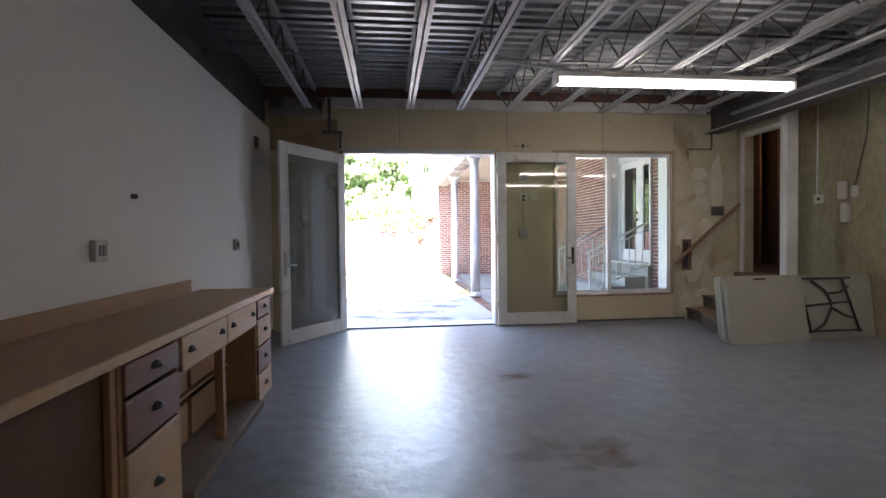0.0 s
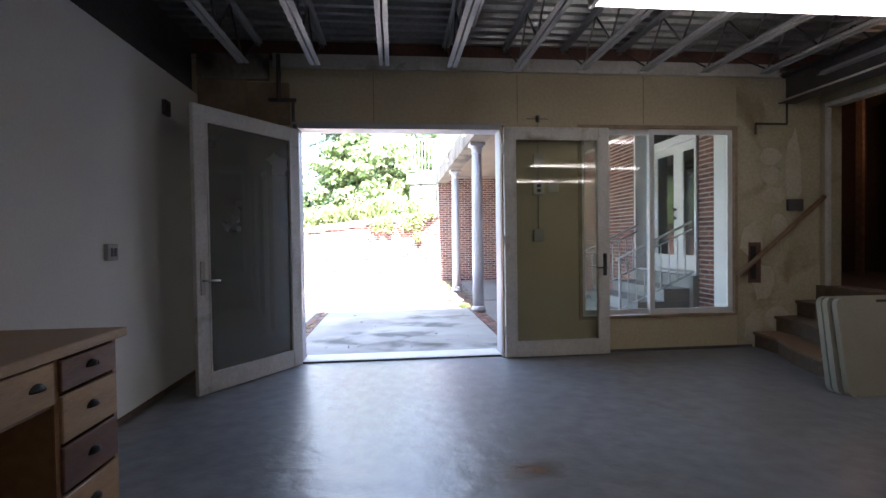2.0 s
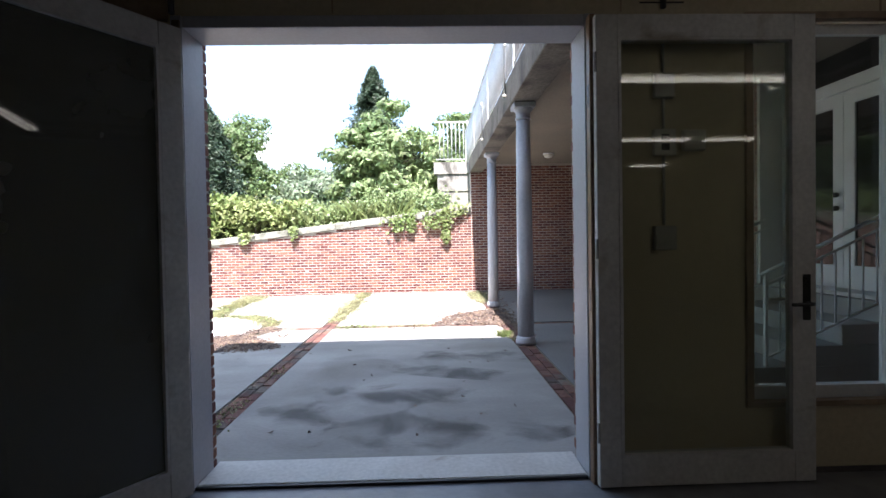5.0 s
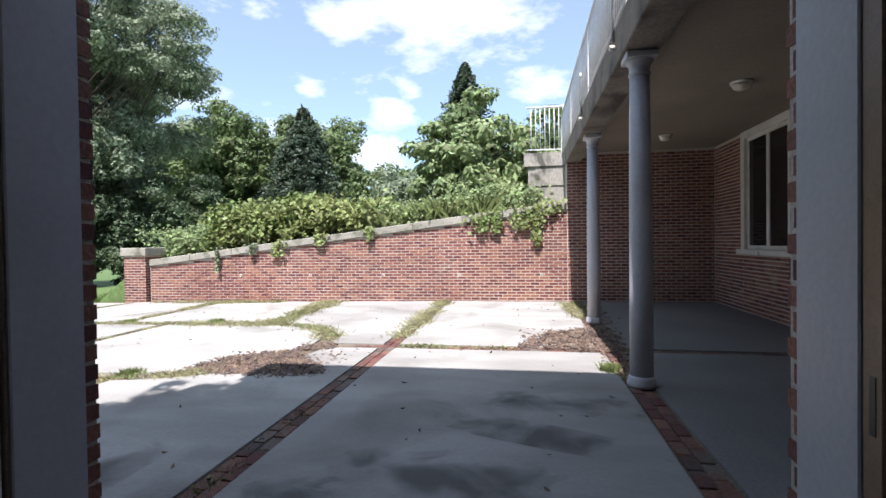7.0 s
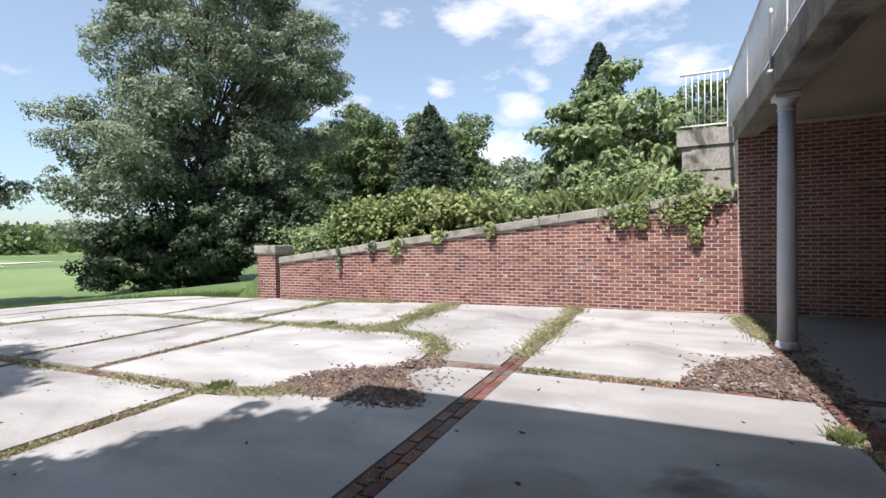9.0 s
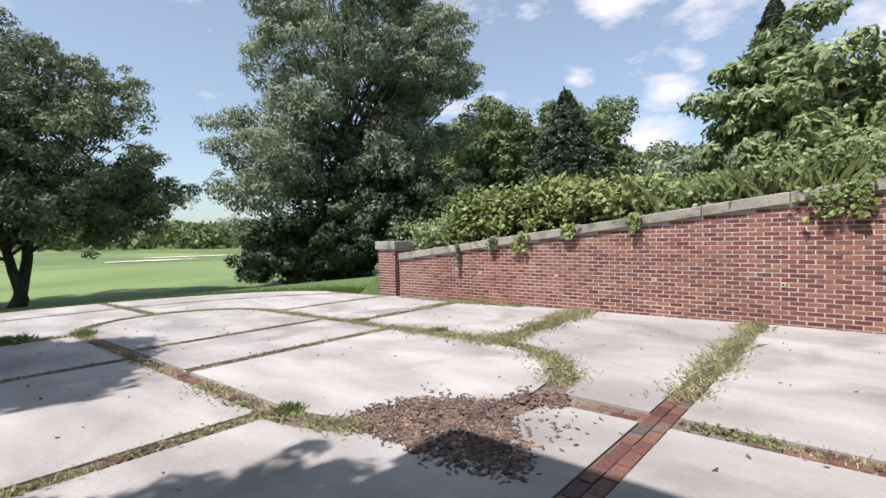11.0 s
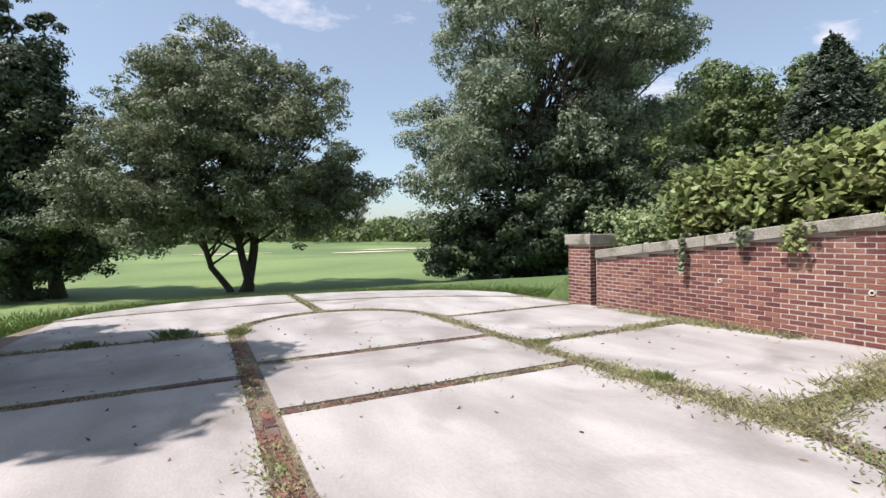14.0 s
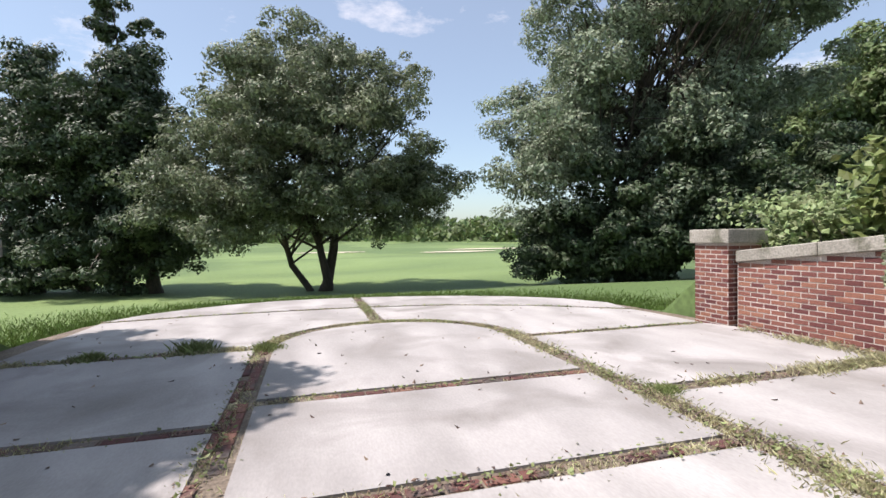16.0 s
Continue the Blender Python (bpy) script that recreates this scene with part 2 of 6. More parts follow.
FLOOR = shade("sealed_concrete", (0.18, 0.186, 0.204), (0.222, 0.226, 0.242), 0.335, 0.5, 8, 0.8, grain=0.17, spec=0.55, rough_var=0.05, stain=(0.155, 0.153, 0.155), stain_scale=0.8, stain_at=0.5, stain_soft=0.3)
DRYWALL = shade("white_wall_paint", (0.69, 0.68, 0.645), (0.745, 0.735, 0.70), 0.75, 0.7, 60, 0.06, grain=0.04)
BEIGE = shade("beige_wallboard", (0.48, 0.41, 0.275), (0.55, 0.475, 0.33), 0.85, 0.9, 30, 0.1, grain=0.08, stain=(0.39, 0.31, 0.20), stain_scale=1.1, stain_at=0.58, stain_soft=0.2)
PLASTER = shade("patched_plaster", (0.40, 0.345, 0.225), (0.49, 0.44, 0.32), 0.9, 1.9, 35, 0.25, grain=0.12, stain=(0.31, 0.25, 0.155), stain_scale=1.7, stain_at=0.58)
BLOTCH = shade("joint_compound", (0.49, 0.45, 0.345), (0.57, 0.53, 0.43), 0.9, 5, 40, 0.1, grain=0.1)
ROUGH_WALL = shade("bare_concrete_wall", (0.30, 0.255, 0.155), (0.40, 0.35, 0.225), 0.9, 0.8, 20, 0.35, grain=0.18, stain=(0.20, 0.17, 0.10), stain_scale=0.9, stain_at=0.55, stretch=(1, 1, 0.45))
PAPER = shade("brown_kraft_facing", (0.24, 0.17, 0.11), (0.36, 0.27, 0.19), 0.7, 3.5, 20, 0.3, grain=0.15)
WHITE = shade("white_frame_paint", (0.66, 0.66, 0.66), (0.72, 0.72, 0.71), 0.45, 2, 50, 0.08, grain=0.05)
DUSTY_WHITE = shade("worn_white_paint", (0.55, 0.53, 0.50), (0.66, 0.645, 0.61), 0.6, 3, 40, 0.15, grain=0.1, stain=(0.36, 0.31, 0.25), stain_scale=3.5, stain_at=0.62)
RAILPAINT = shade("white_rail_paint", (0.62, 0.62, 0.63), (0.7, 0.7, 0.7), 0.5, 3, 40, 0.05, grain=0.08)
COLUMN = shade("column_paint", (0.46, 0.46, 0.50), (0.54, 0.54, 0.57), 0.6, 2.5, 40, 0.12, grain=0.07, stain=(0.36, 0.34, 0.33), stain_scale=3, stain_at=0.64)
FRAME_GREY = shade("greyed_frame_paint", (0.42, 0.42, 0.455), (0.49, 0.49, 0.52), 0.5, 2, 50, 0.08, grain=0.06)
BEAM = shade("stained_beam_concrete", (0.115, 0.10, 0.085), (0.20, 0.178, 0.15), 0.9, 1.3, 25, 0.4, grain=0.25, stain=(0.05, 0.045, 0.04), stain_scale=1.4, stain_at=0.5, stain_soft=0.15, stretch=(1, 1, 0.5))
STEEL = shade("joist_steel", (0.30, 0.29, 0.29), (0.38, 0.37, 0.365), 0.5, 3, 40, 0.1, metal=0.2, grain=0.15)
DARK_STEEL = shade("dark_steel", (0.07, 0.065, 0.065), (0.11, 0.10, 0.10), 0.55, 3, 40, 0.1, metal=0.3, grain=0.2)
DECK = shade("galvanised_deck", (0.24, 0.245, 0.25), (0.34, 0.345, 0.35), 0.38, 2, 30, 0.05, metal=0.7, grain=0.15, stain=(0.17, 0.15, 0.14), stain_scale=1.5, stain_at=0.6)
RUSTY = shade("red_primer_steel", (0.10, 0.05, 0.04), (0.16, 0.075, 0.055), 0.7, 4, 40, 0.1, grain=0.2)
GREY_METAL = shade("grey_box_metal", (0.34, 0.33, 0.31), (0.44, 0.43, 0.41), 0.5, 6, 60, 0.05, metal=0.5, grain=0.12)
DARK_METAL = shade("dark_pull_metal", (0.05, 0.05, 0.05), (0.08, 0.08, 0.08), 0.35, 8, 80, 0.03, metal=0.8, grain=0.1)
IVORY = shade("ivory_plastic", (0.55, 0.52, 0.45), (0.62, 0.59, 0.52), 0.45, 5, 60, 0.03, grain=0.05)
OAK = shade("pale_oak", (0.26, 0.14, 0.062), (0.335, 0.195, 0.095), 0.5, 3, 30, 0.08, grain=0.14, stretch=(6, 1, 8))
PINE = shade("pine_front", (0.40, 0.265, 0.14), (0.48, 0.33, 0.185), 0.5, 3, 30, 0.06, grain=0.12, stretch=(6, 1, 8))
WALNUT = shade("dark_drawer_wood", (0.15, 0.072, 0.046), (0.205, 0.11, 0.072), 0.5, 3, 30, 0.06, grain=0.18, stretch=(6, 1, 8))
BOARD = shade("brown_hardboard", (0.075, 0.037, 0.018), (0.10, 0.052, 0.027), 0.7, 3, 40, 0.05, grain=0.1)
WORKTOP = shade("tan_laminate", (0.32, 0.20, 0.105), (0.37, 0.24, 0.135), 0.55, 2, 120, 0.03, grain=0.1)
STAIRWOOD = shade("worn_stair_wood", (0.10, 0.068, 0.045), (0.165, 0.118, 0.08), 0.65, 3, 25, 0.2, grain=0.2, stretch=(2, 6, 6))
RAILWOOD = shade("handrail_wood", (0.19, 0.11, 0.06), (0.26, 0.155, 0.09), 0.45, 5, 30, 0.05, grain=0.15, stretch=(2, 8, 8))
TABLETOP = shade("folding_table_plastic", (0.31, 0.295, 0.245), (0.36, 0.34, 0.285), 0.5, 3, 90, 0.1, grain=0.06)
BLACK = shade("black_enamel", (0.018, 0.017, 0.017), (0.03, 0.028, 0.028), 0.4, 6, 60, 0.05, metal=0.2, grain=0.2)
# Near-black base that puts the lack of light into the colour.
UNLIT = shade("unlit_space_dark", (0.035, 0.028, 0.022), (0.06, 0.045, 0.035), 0.9, 1, 20, 0.2, grain=0.2)
BARK = shade("bark", (0.045, 0.036, 0.028), (0.09, 0.072, 0.055), 0.95, 4, 25, 0.8, grain=0.35, stretch=(1, 1, 0.25))
SOIL = shade("soil_and_dry_litter", (0.12, 0.095, 0.07), (0.20, 0.165, 0.12), 0.95, 3, 40, 0.8, grain=0.4)
LAWN = shade("lawn", (0.074, 0.128, 0.036), (0.102, 0.158, 0.05), 0.9, 0.12, 9, 0.5, grain=0.25, stain=(0.15, 0.22, 0.07), stain_scale=0.03, stain_at=0.5)
GRASS = leaf_shade("grass_blades", (0.10, 0.16, 0.035), (0.14, 0.20, 0.055), 0.35)
WEED = leaf_shade("weed_blades", (0.33, 0.32, 0.17), (0.48, 0.45, 0.30), 0.4)
WEED_GREEN = leaf_shade("green_weed", (0.17, 0.22, 0.075), (0.27, 0.31, 0.13), 0.35)
LITTER = shade("dry_leaves", (0.075, 0.05, 0.043), (0.19, 0.125, 0.095), 0.85, 5, 40, 0.1, vary=0.6, grain=0.2)
LEAF_OAK = leaf_shade("grey_green_leaves", (0.165, 0.205, 0.13), (0.265, 0.31, 0.205))
LEAF_ROUND = leaf_shade("olive_leaves", (0.125, 0.155, 0.085), (0.20, 0.23, 0.135))
LEAF_DARK = leaf_shade("dark_green_leaves", (0.042, 0.066, 0.032), (0.075, 0.105, 0.05), 0.4, 0.2)
LEAF_FAR = leaf_shade("mid_green_leaves", (0.095, 0.137, 0.05), (0.158, 0.205, 0.08))
LEAF_BUSH = leaf_shade("bright_bush_leaves", (0.15, 0.205, 0.085), (0.27, 0.325, 0.15))
LEAF_VINE = leaf_shade("vine_leaves", (0.13, 0.18, 0.05), (0.26, 0.29, 0.11))
NEEDLE = leaf_shade("spruce_needles", (0.04, 0.062, 0.038), (0.07, 0.095, 0.058), 0.45, 0.15)
GLASS = glass_shade("window_glass", (0.86, 0.9, 0.89), 0.03)
LEAF_GLASS = glass_shade("door_glass", (0.86, 0.88, 0.82), 0.04)
FROST_GLASS = glass_shade("dusty_door_glass", (0.42, 0.44, 0.40), 0.3)
DARK_GLASS = shade("dark_window_glass", (0.012, 0.013, 0.014), (0.02, 0.02, 0.022), 0.06, 1, 10, 0, grain=0.1)
TUBE = glow_shade("fluorescent_tube", (1.0, 0.94, 0.82), 1.05)
# Emission of the hidden bulb added for the reddish glow.
EMBER = glow_shade("added_bulb_glow", (1.0, 0.5, 0.28), 14.0)


# ---------------------------------------------------------------- mesh helpers
def quad_box(bm, x0, x1, y0, y1, z0, z1):
    v = [bm.verts.new(p) for p in ((x0, y0, z0), (x1, y0, z0), (x1, y1, z0), (x0, y1, z0), (x0, y0, z1), (x1, y0, z1), (x1, y1, z1), (x0, y1, z1))]
    for f in ((3, 2, 1, 0), (4, 5, 6, 7), (0, 1, 5, 4), (1, 2, 6, 5), (2, 3, 7, 6), (3, 0, 4, 7)):
        bm.faces.new([v[i] for i in f])
    return v


def box(x0, x1, y0, y1, z0, z1, bevel=0.0, seg=1):
    bm = bmesh.new()
    quad_box(bm, x0, x1, y0, y1, z0, z1)
    if bevel:
        bmesh.ops.bevel(bm, geom=bm.edges[:], offset=bevel, segments=seg, affect="EDGES", profile=0.6)
    return bm


def boxes(rows):
    bm = bmesh.new()
    for r in rows:
        quad_box(bm, *r)
    return bm


def tube(points, radii, sides=6, bm=None, cap=True):
    """A tapered tube along the points."""
    bm = bm or bmesh.new()
    rings = []
    for i, p in enumerate(points):
        p = Vector(p)
        a, c = Vector(points[max(i - 1, 0)]), Vector(points[min(i + 1, len(points) - 1)])
        q = (c - a).to_track_quat("Z", "Y")
        r = radii[i] if hasattr(radii, "__len__") else radii
        rings.append([bm.verts.new(p + q @ Vector((r * math.cos(2 * math.pi * k / sides), r * math.sin(2 * math.pi * k / sides), 0))) for k in range(sides)])
    for a, b in zip(rings, rings[1:]):
        for k in range(sides):
            f = bm.faces.new((a[k], a[(k + 1) % sides], b[(k + 1) % sides], b[k]))
            f.smooth = True
    if cap:
        bm.faces.new(rings[0][::-1])
        bm.faces.new(rings[-1])
    return bm


def lathe(profile, sides=24, at=(0, 0, 0)):
    """A solid of revolution about z from (radius, height) pairs."""
    bm = bmesh.new()
    rings = [[bm.verts.new((at[0] + r * math.cos(2 * math.pi * k / sides), at[1] + r * math.sin(2 * math.pi * k / sides), at[2] + z)) for k in range(sides)] for r, z in profile]
    for a, b in zip(rings, rings[1:]):
        for k in range(sides):
            f = bm.faces.new((a[k], a[(k + 1) % sides], b[(k + 1) % sides], b[k]))
            f.smooth = True
    bm.faces.new(rings[0][::-1])
    bm.faces.new(rings[-1])
    return bm


def prism(outline, z0, z1):
    """An upright prism; z1 may be a function of x and y."""
    bm = bmesh.new()
    top = z1 if callable(z1) else (lambda x, y: z1)
    lo = [bm.verts.new((x, y, z0)) for x, y in outline]
    hi = [bm.verts.new((x, y, top(x, y))) for x, y in outline]
    bm.faces.new(lo[::-1])
    bm.faces.new(hi)
    n = len(outline)
    for i in range(n):
        bm.faces.new((lo[i], lo[(i + 1) % n], hi[(i + 1) % n], hi[i]))
    bmesh.ops.recalc_face_normals(bm, faces=bm.faces[:])
    return bm


def extrude_y(outline, y0, y1):
    """A prism along y from an outline in x and z."""
    bm = bmesh.new()
    a = [bm.verts.new((x, y0, z)) for x, z in outline]
    b = [bm.verts.new((x, y1, z)) for x, z in outline]
    bm.faces.new(a)
    bm.faces.new(b[::-1])
    n = len(outline)
    for i in range(n):
        bm.faces.new((a[i], b[i], b[(i + 1) % n], a[(i + 1) % n]))
    bmesh.ops.recalc_face_normals(bm, faces=bm.faces[:])
    return bm


def turn(bm, m):
    bmesh.ops.transform(bm, matrix=m, verts=bm.verts[:])
    return bm


def mesh_of(name, bm, material):
    me = bpy.data.meshes.new(name)
    bm.to_mesh(me)
    bm.free()
    me.materials.append(material)
    return me


def raw_mesh(name, verts, faces, material):
    me = bpy.data.meshes.new(name)
    me.from_pydata(verts.tolist() if hasattr(verts, "tolist") else verts, [], faces.tolist() if hasattr(faces, "tolist") else faces)
    me.materials.append(material)
    return me


def solid(name, bm, material, label="", category="", group="", kind=""):
    return tagged(new(name, mesh_of(name, bm, material)), label, category, group, kind)


def thing(name, base, label, category, group=""):
    """An Empty at the base of a thing; its parts are given in world places."""
    ob = new(name)
    ob.empty_display_size = 0.1
    ob.location = base
    return tagged(ob, label, category, group)


def adopt(child, parent):
    child.parent = parent
    child.matrix_parent_inverse = Matrix.Translation(-parent.location) if parent.parent is None else Matrix.Identity(4)
    return child


def part(name, bm, material, parent, label="", kind=""):
    return adopt(tagged(new(name, mesh_of(name, bm, material)), label, "", "", kind), parent)


def part_mesh(name, me, parent, label="", kind=""):
    return adopt(tagged(new(name, me), label, "", "", kind), parent)


rng = np.random.default_rng(7)
IN_Z = 0.03      # floor level indoors
Y_IN, Y_OUT = 6.465, 6.74
WALL_Y = 16.25


def ground_z(x, y):
    """Level of the paved court, which falls away from the porch."""
    return 0.011 * min(x, 0.0)


def wall_top(x):
    """Top of the brickwork of the sloping garden wall."""
    return 0.82 + (x + 8.05) * (2.02 - 0.82) / (2.30 + 8.05)


# ---------------------------------------------------------------- ground to the horizon
def land(x, y):
    flat = ground_z(x, y) - 0.13
    fall = min(max((-14.0 - x) / 10.0, 0.0), 1.0)
    far = max(-24.0 - x, 0.0)
    z = flat - 0.6 * fall * fall * (3 - 2 * fall) if x < -14 else flat
    z = max(z, -0.9) if x < -14 else z
    z -= 0.012 * min(far, 45.0)
    d = math.hypot(x, y - 10)
    z += 0.011 * max(d - 70.0, 0.0) + 0.5 * math.sin(x * 0.031 + y * 0.02) * min(max((d - 60) / 60, 0), 1)
    if x > -13.0 and y > 16.4:
        up = min(max((x + 9.9) / 1.4, 0.0), 1.0)
        bank = wall_top(min(max(x, -8.0), 2.3)) + 0.05 + 0.05 * min(y - 16.4, 14.0)
        z = z + (bank - z) * up
    if -14.0 < x < -1.6 and y < 6.5:
        up = min(max((x + 10.2) / 1.4, 0.0), 1.0)
        bank = wall_top(min(max(x, -8.0), 2.3)) + 0.05
        z = z + (bank - z) * up
    return z


def build_ground():
    xs = sorted(set([-900, -500, -320, -220, -160, -120, -95, -75] + list(range(-60, -14, 2)) + [i * 0.75 for i in range(-19, 14)] + [14, 18, 25, 40, 70, 120, 220, 500, 900]))
    ys = sorted(set([-900, -500, -220, -120, -70, -40, -25, -15, -10, -6, -3, 0, 3, 5, 6.49, 6.51, 8, 10, 12, 14, 16.39, 16.41, 17, 18, 20, 22, 25, 28, 32, 37, 44, 52, 65, 80, 100, 130, 180, 260, 500, 900]))
    verts = [(x, y, land(x, y)) for y in ys for x in xs]
    n = len(xs)
    faces = [(j * n + i, j * n + i + 1, (j + 1) * n + i + 1, (j + 1) * n + i) for j in range(len(ys) - 1) for i in range(n - 1)]
    me = raw_mesh("ground", verts, faces, LAWN)
    tagged(new("ground", me), "mown green golf lawn falling away and rising to the horizon", "lawn", kind="structure")


build_ground()

# soil bed under the paving
PATIO_EDGE = [(-9.2, 6.5), (-10.6, 6.55), (-11.9, 6.75), (-13.0, 7.4), (-13.8, 8.5), (-14.2, 9.7), (-14.2, 11.0), (-13.95, 12.4), (-13.5, 13.7), (-12.8, 14.9), (-11.9, 15.8), (-10.8, 16.25), (-9.4, 16.35)]
for bed in ([(0.0, 6.6)] + [(x + 0.12, y) for x, y in PATIO_EDGE] + [(0.0, 16.3)], [(6.0, 6.6), (0.0, 6.6), (0.0, 16.3), (6.0, 16.3)]):
    solid("patio_bed", prism(bed, -0.35, lambda x, y: ground_z(x, y) - 0.02), SOIL, "brown soil and dry grit bed under the paving", "paving bed", kind="structure")


# ---------------------------------------------------------------- the room: floor, walls, deck
def quad_wall(name, rows, material, label, category="wall"):
    return solid(name, boxes(rows), material, label, category, kind="structure")


quad_wall("floor", [(-1.3, 6.9, -7.0, Y_OUT - 0.05, -0.25, IN_Z)], FLOOR, "grey sealed concrete floor with scuffs and stains", "floor")
quad_wall("wall_west", [(-1.25, -1.0, -7.0, Y_IN, -0.2, 2.79)], DRYWALL, "white painted plasterboard wall beside the counter")
quad_wall("wall_west_upper", [(-1.25, -1.06, -7.0, Y_IN, 2.794, 3.5)], DARK_STEEL, "dark steel edge beam above the white wall")
quad_wall("wall_south", [(-1.25, 6.9, -7.25, -7.0, -0.2, 3.5)], ROUGH_WALL, "plain bare concrete wall closing the room")
quad_wall("wall_east", [(6.4, 6.65, -7.0, 5.98, -0.2, 3.5)], ROUGH_WALL, "yellowish bare concrete wall with faint stains")
# door wall: lower parts behind the leaf, above the opening, round the window
quad_wall("wall_north", [
    (-1.25, -0.09, Y_IN, Y_OUT - 0.1, -0.2, 3.08), (2.14, 2.95, Y_IN, Y_OUT - 0.1, -0.2, 2.53), (2.95, 4.80, Y_IN, Y_OUT - 0.1, -0.2, 0.40),
    (-0.09, 4.80, Y_IN, Y_OUT - 0.1, 2.53, 3.08)], BEIGE, "beige wallboard wall with seams above the doors and window")
quad_wall("wall_north_end", [(4.80, 6.1, Y_IN + 0.002, Y_OUT - 0.1, -0.2, 3.08)], PLASTER, "patched and scraped plaster wall beside the stairs")
quad_wall("wall_plate", [(-0.26, 5.3, Y_IN - 0.03, Y_OUT - 0.1, 3.084, 3.22)], DUSTY_WHITE, "pale painted plate along the wall top", "trim")
quad_wall("wall_plate_upper", [(-1.2, 6.6, Y_IN + 0.05, Y_OUT - 0.1, 3.224, 3.5)], RUSTY, "dark red primed steel above the wall plate", "trim")
for x in (0.75, 2.28, 3.70):
    solid("wall_seam", box(x - 0.004, x + 0.004, Y_IN - 0.004, Y_IN, 2.54, 3.07), PAPER, "thin dark board seam", "trim", "board seams", "structure")


def blotch(x, z, rx, rz, seed):
    r = random.Random(seed)
    pts = [(x + rx * math.cos(a) * r.uniform(0.75, 1.15), z + rz * math.sin(a) * r.uniform(0.75, 1.15)) for a in [i * math.pi / 7 for i in range(14)]]
    adopt(solid("plaster_patch", extrude_y(pts, Y_IN - 0.003, Y_IN + 0.001), BLOTCH, "", "", kind=""), bpy.data.objects["wall_north_end"])


for i, (x, z, rx, rz) in enumerate([(5.22, 2.2, 0.13, 0.1), (5.21, 1.98, 0.12, 0.11), (5.25, 1.75, 0.14, 0.1), (5.5, 2.0, 0.1, 0.5), (4.98, 1.25, 0.15, 0.2), (5.12, 0.75, 0.14, 0.22), (5.3, 0.35, 0.17, 0.13), (5.0, 0.25, 0.12, 0.2), (5.32, 1.4, 0.12, 0.16)]):
    blotch(x, z, rx, rz, i)

quad_wall("baseboard_west", [(-0.999, -0.985, 3.90, Y_IN - 0.004, IN_Z, IN_Z + 0.045)], STAIRWOOD, "stained brown strip along the wall foot", "trim")
# Thin dark strip stands for the shaded gap below the door wall.
quad_wall("baseboard_north", [(2.16, 4.98, Y_IN - 0.012, Y_IN - 0.002, IN_Z, IN_Z + 0.03)], DARK_STEEL, "dark strip painted for the shaded gap at the wall foot", "trim")

# corner panel with brown facing above the left leaf
panel = solid("kraft_panel", boxes([(-0.99, -0.52, Y_IN - 0.05, Y_IN - 0.004, 2.50, 2.94), (-0.51, -0.10, Y_IN - 0.035, Y_IN - 0.004, 2.50, 2.92)]), PAPER, "crumpled brown kraft-faced panel in the wall corner", "panel")
quad_wall("corner_block", [(-0.99, -0.3, Y_IN - 0.06, Y_IN - 0.004, 2.945, 3.2)], WEATHERED, "grey block above the brown corner panel")
pipes = thing("wall_pipe", (-0.16, Y_IN - 0.05, 2.5), "dark iron pipe stub above the door frame", "pipe")
part("riser", tube([(-0.2, Y_IN - 0.05, 3.2), (-0.2, Y_IN - 0.05, 2.72)], 0.022, 8), DARK_STEEL, pipes)
part("arm", tube([(-0.3, Y_IN - 0.05, 2.74), (-0.03, Y_IN - 0.05, 2.74)], 0.02, 8), DARK_STEEL, pipes)
part("drop", tube([(-0.06, Y_IN - 0.05, 2.74), (-0.06, Y_IN - 0.05, 2.52)], 0.016, 8), DARK_STEEL, pipes)
bracket = thing("pipe_bracket", (5.2, Y_IN - 0.02, 2.5), "thin dark bent pipe on the patched wall", "pipe")
part("pipe", tube([(5.02, Y_IN - 0.02, 2.44), (5.02, Y_IN - 0.02, 2.56), (5.4, Y_IN - 0.02, 2.56), (5.4, Y_IN - 0.02, 2.85)], 0.012, 6), DARK_STEEL, bracket)


def build_deck():
    """Ribbed steel deck; the ribs run across the joists."""
    prof = []
    y = -7.0
    while y < Y_IN + 0.05:
        prof += [(y, 3.36), (y + 0.055, 3.36), (y + 0.07, 3.398), (y + 0.135, 3.398), (y + 0.15, 3.36)]
        y += 0.1525
    verts, faces = [], []
    for yy, z in prof:
        verts += [(-1.25, yy, z), (6.8, yy, z)]
    for i in range(len(prof) - 1):
        faces.append((2 * i, 2 * i + 1, 2 * i + 3, 2 * i + 2))
    me = raw_mesh("ceiling", verts, faces, DECK)
    tagged(new("ceiling", me), "ribbed galvanised steel deck ceiling with dull shine", "ceiling", kind="structure")
    quad_wall("ceiling_slab", [(-1.25, 6.8, -7.2, Y_OUT - 0.1, 3.52, 3.6)], UNLIT, "dark slab over the steel deck", "ceiling")


build_deck()


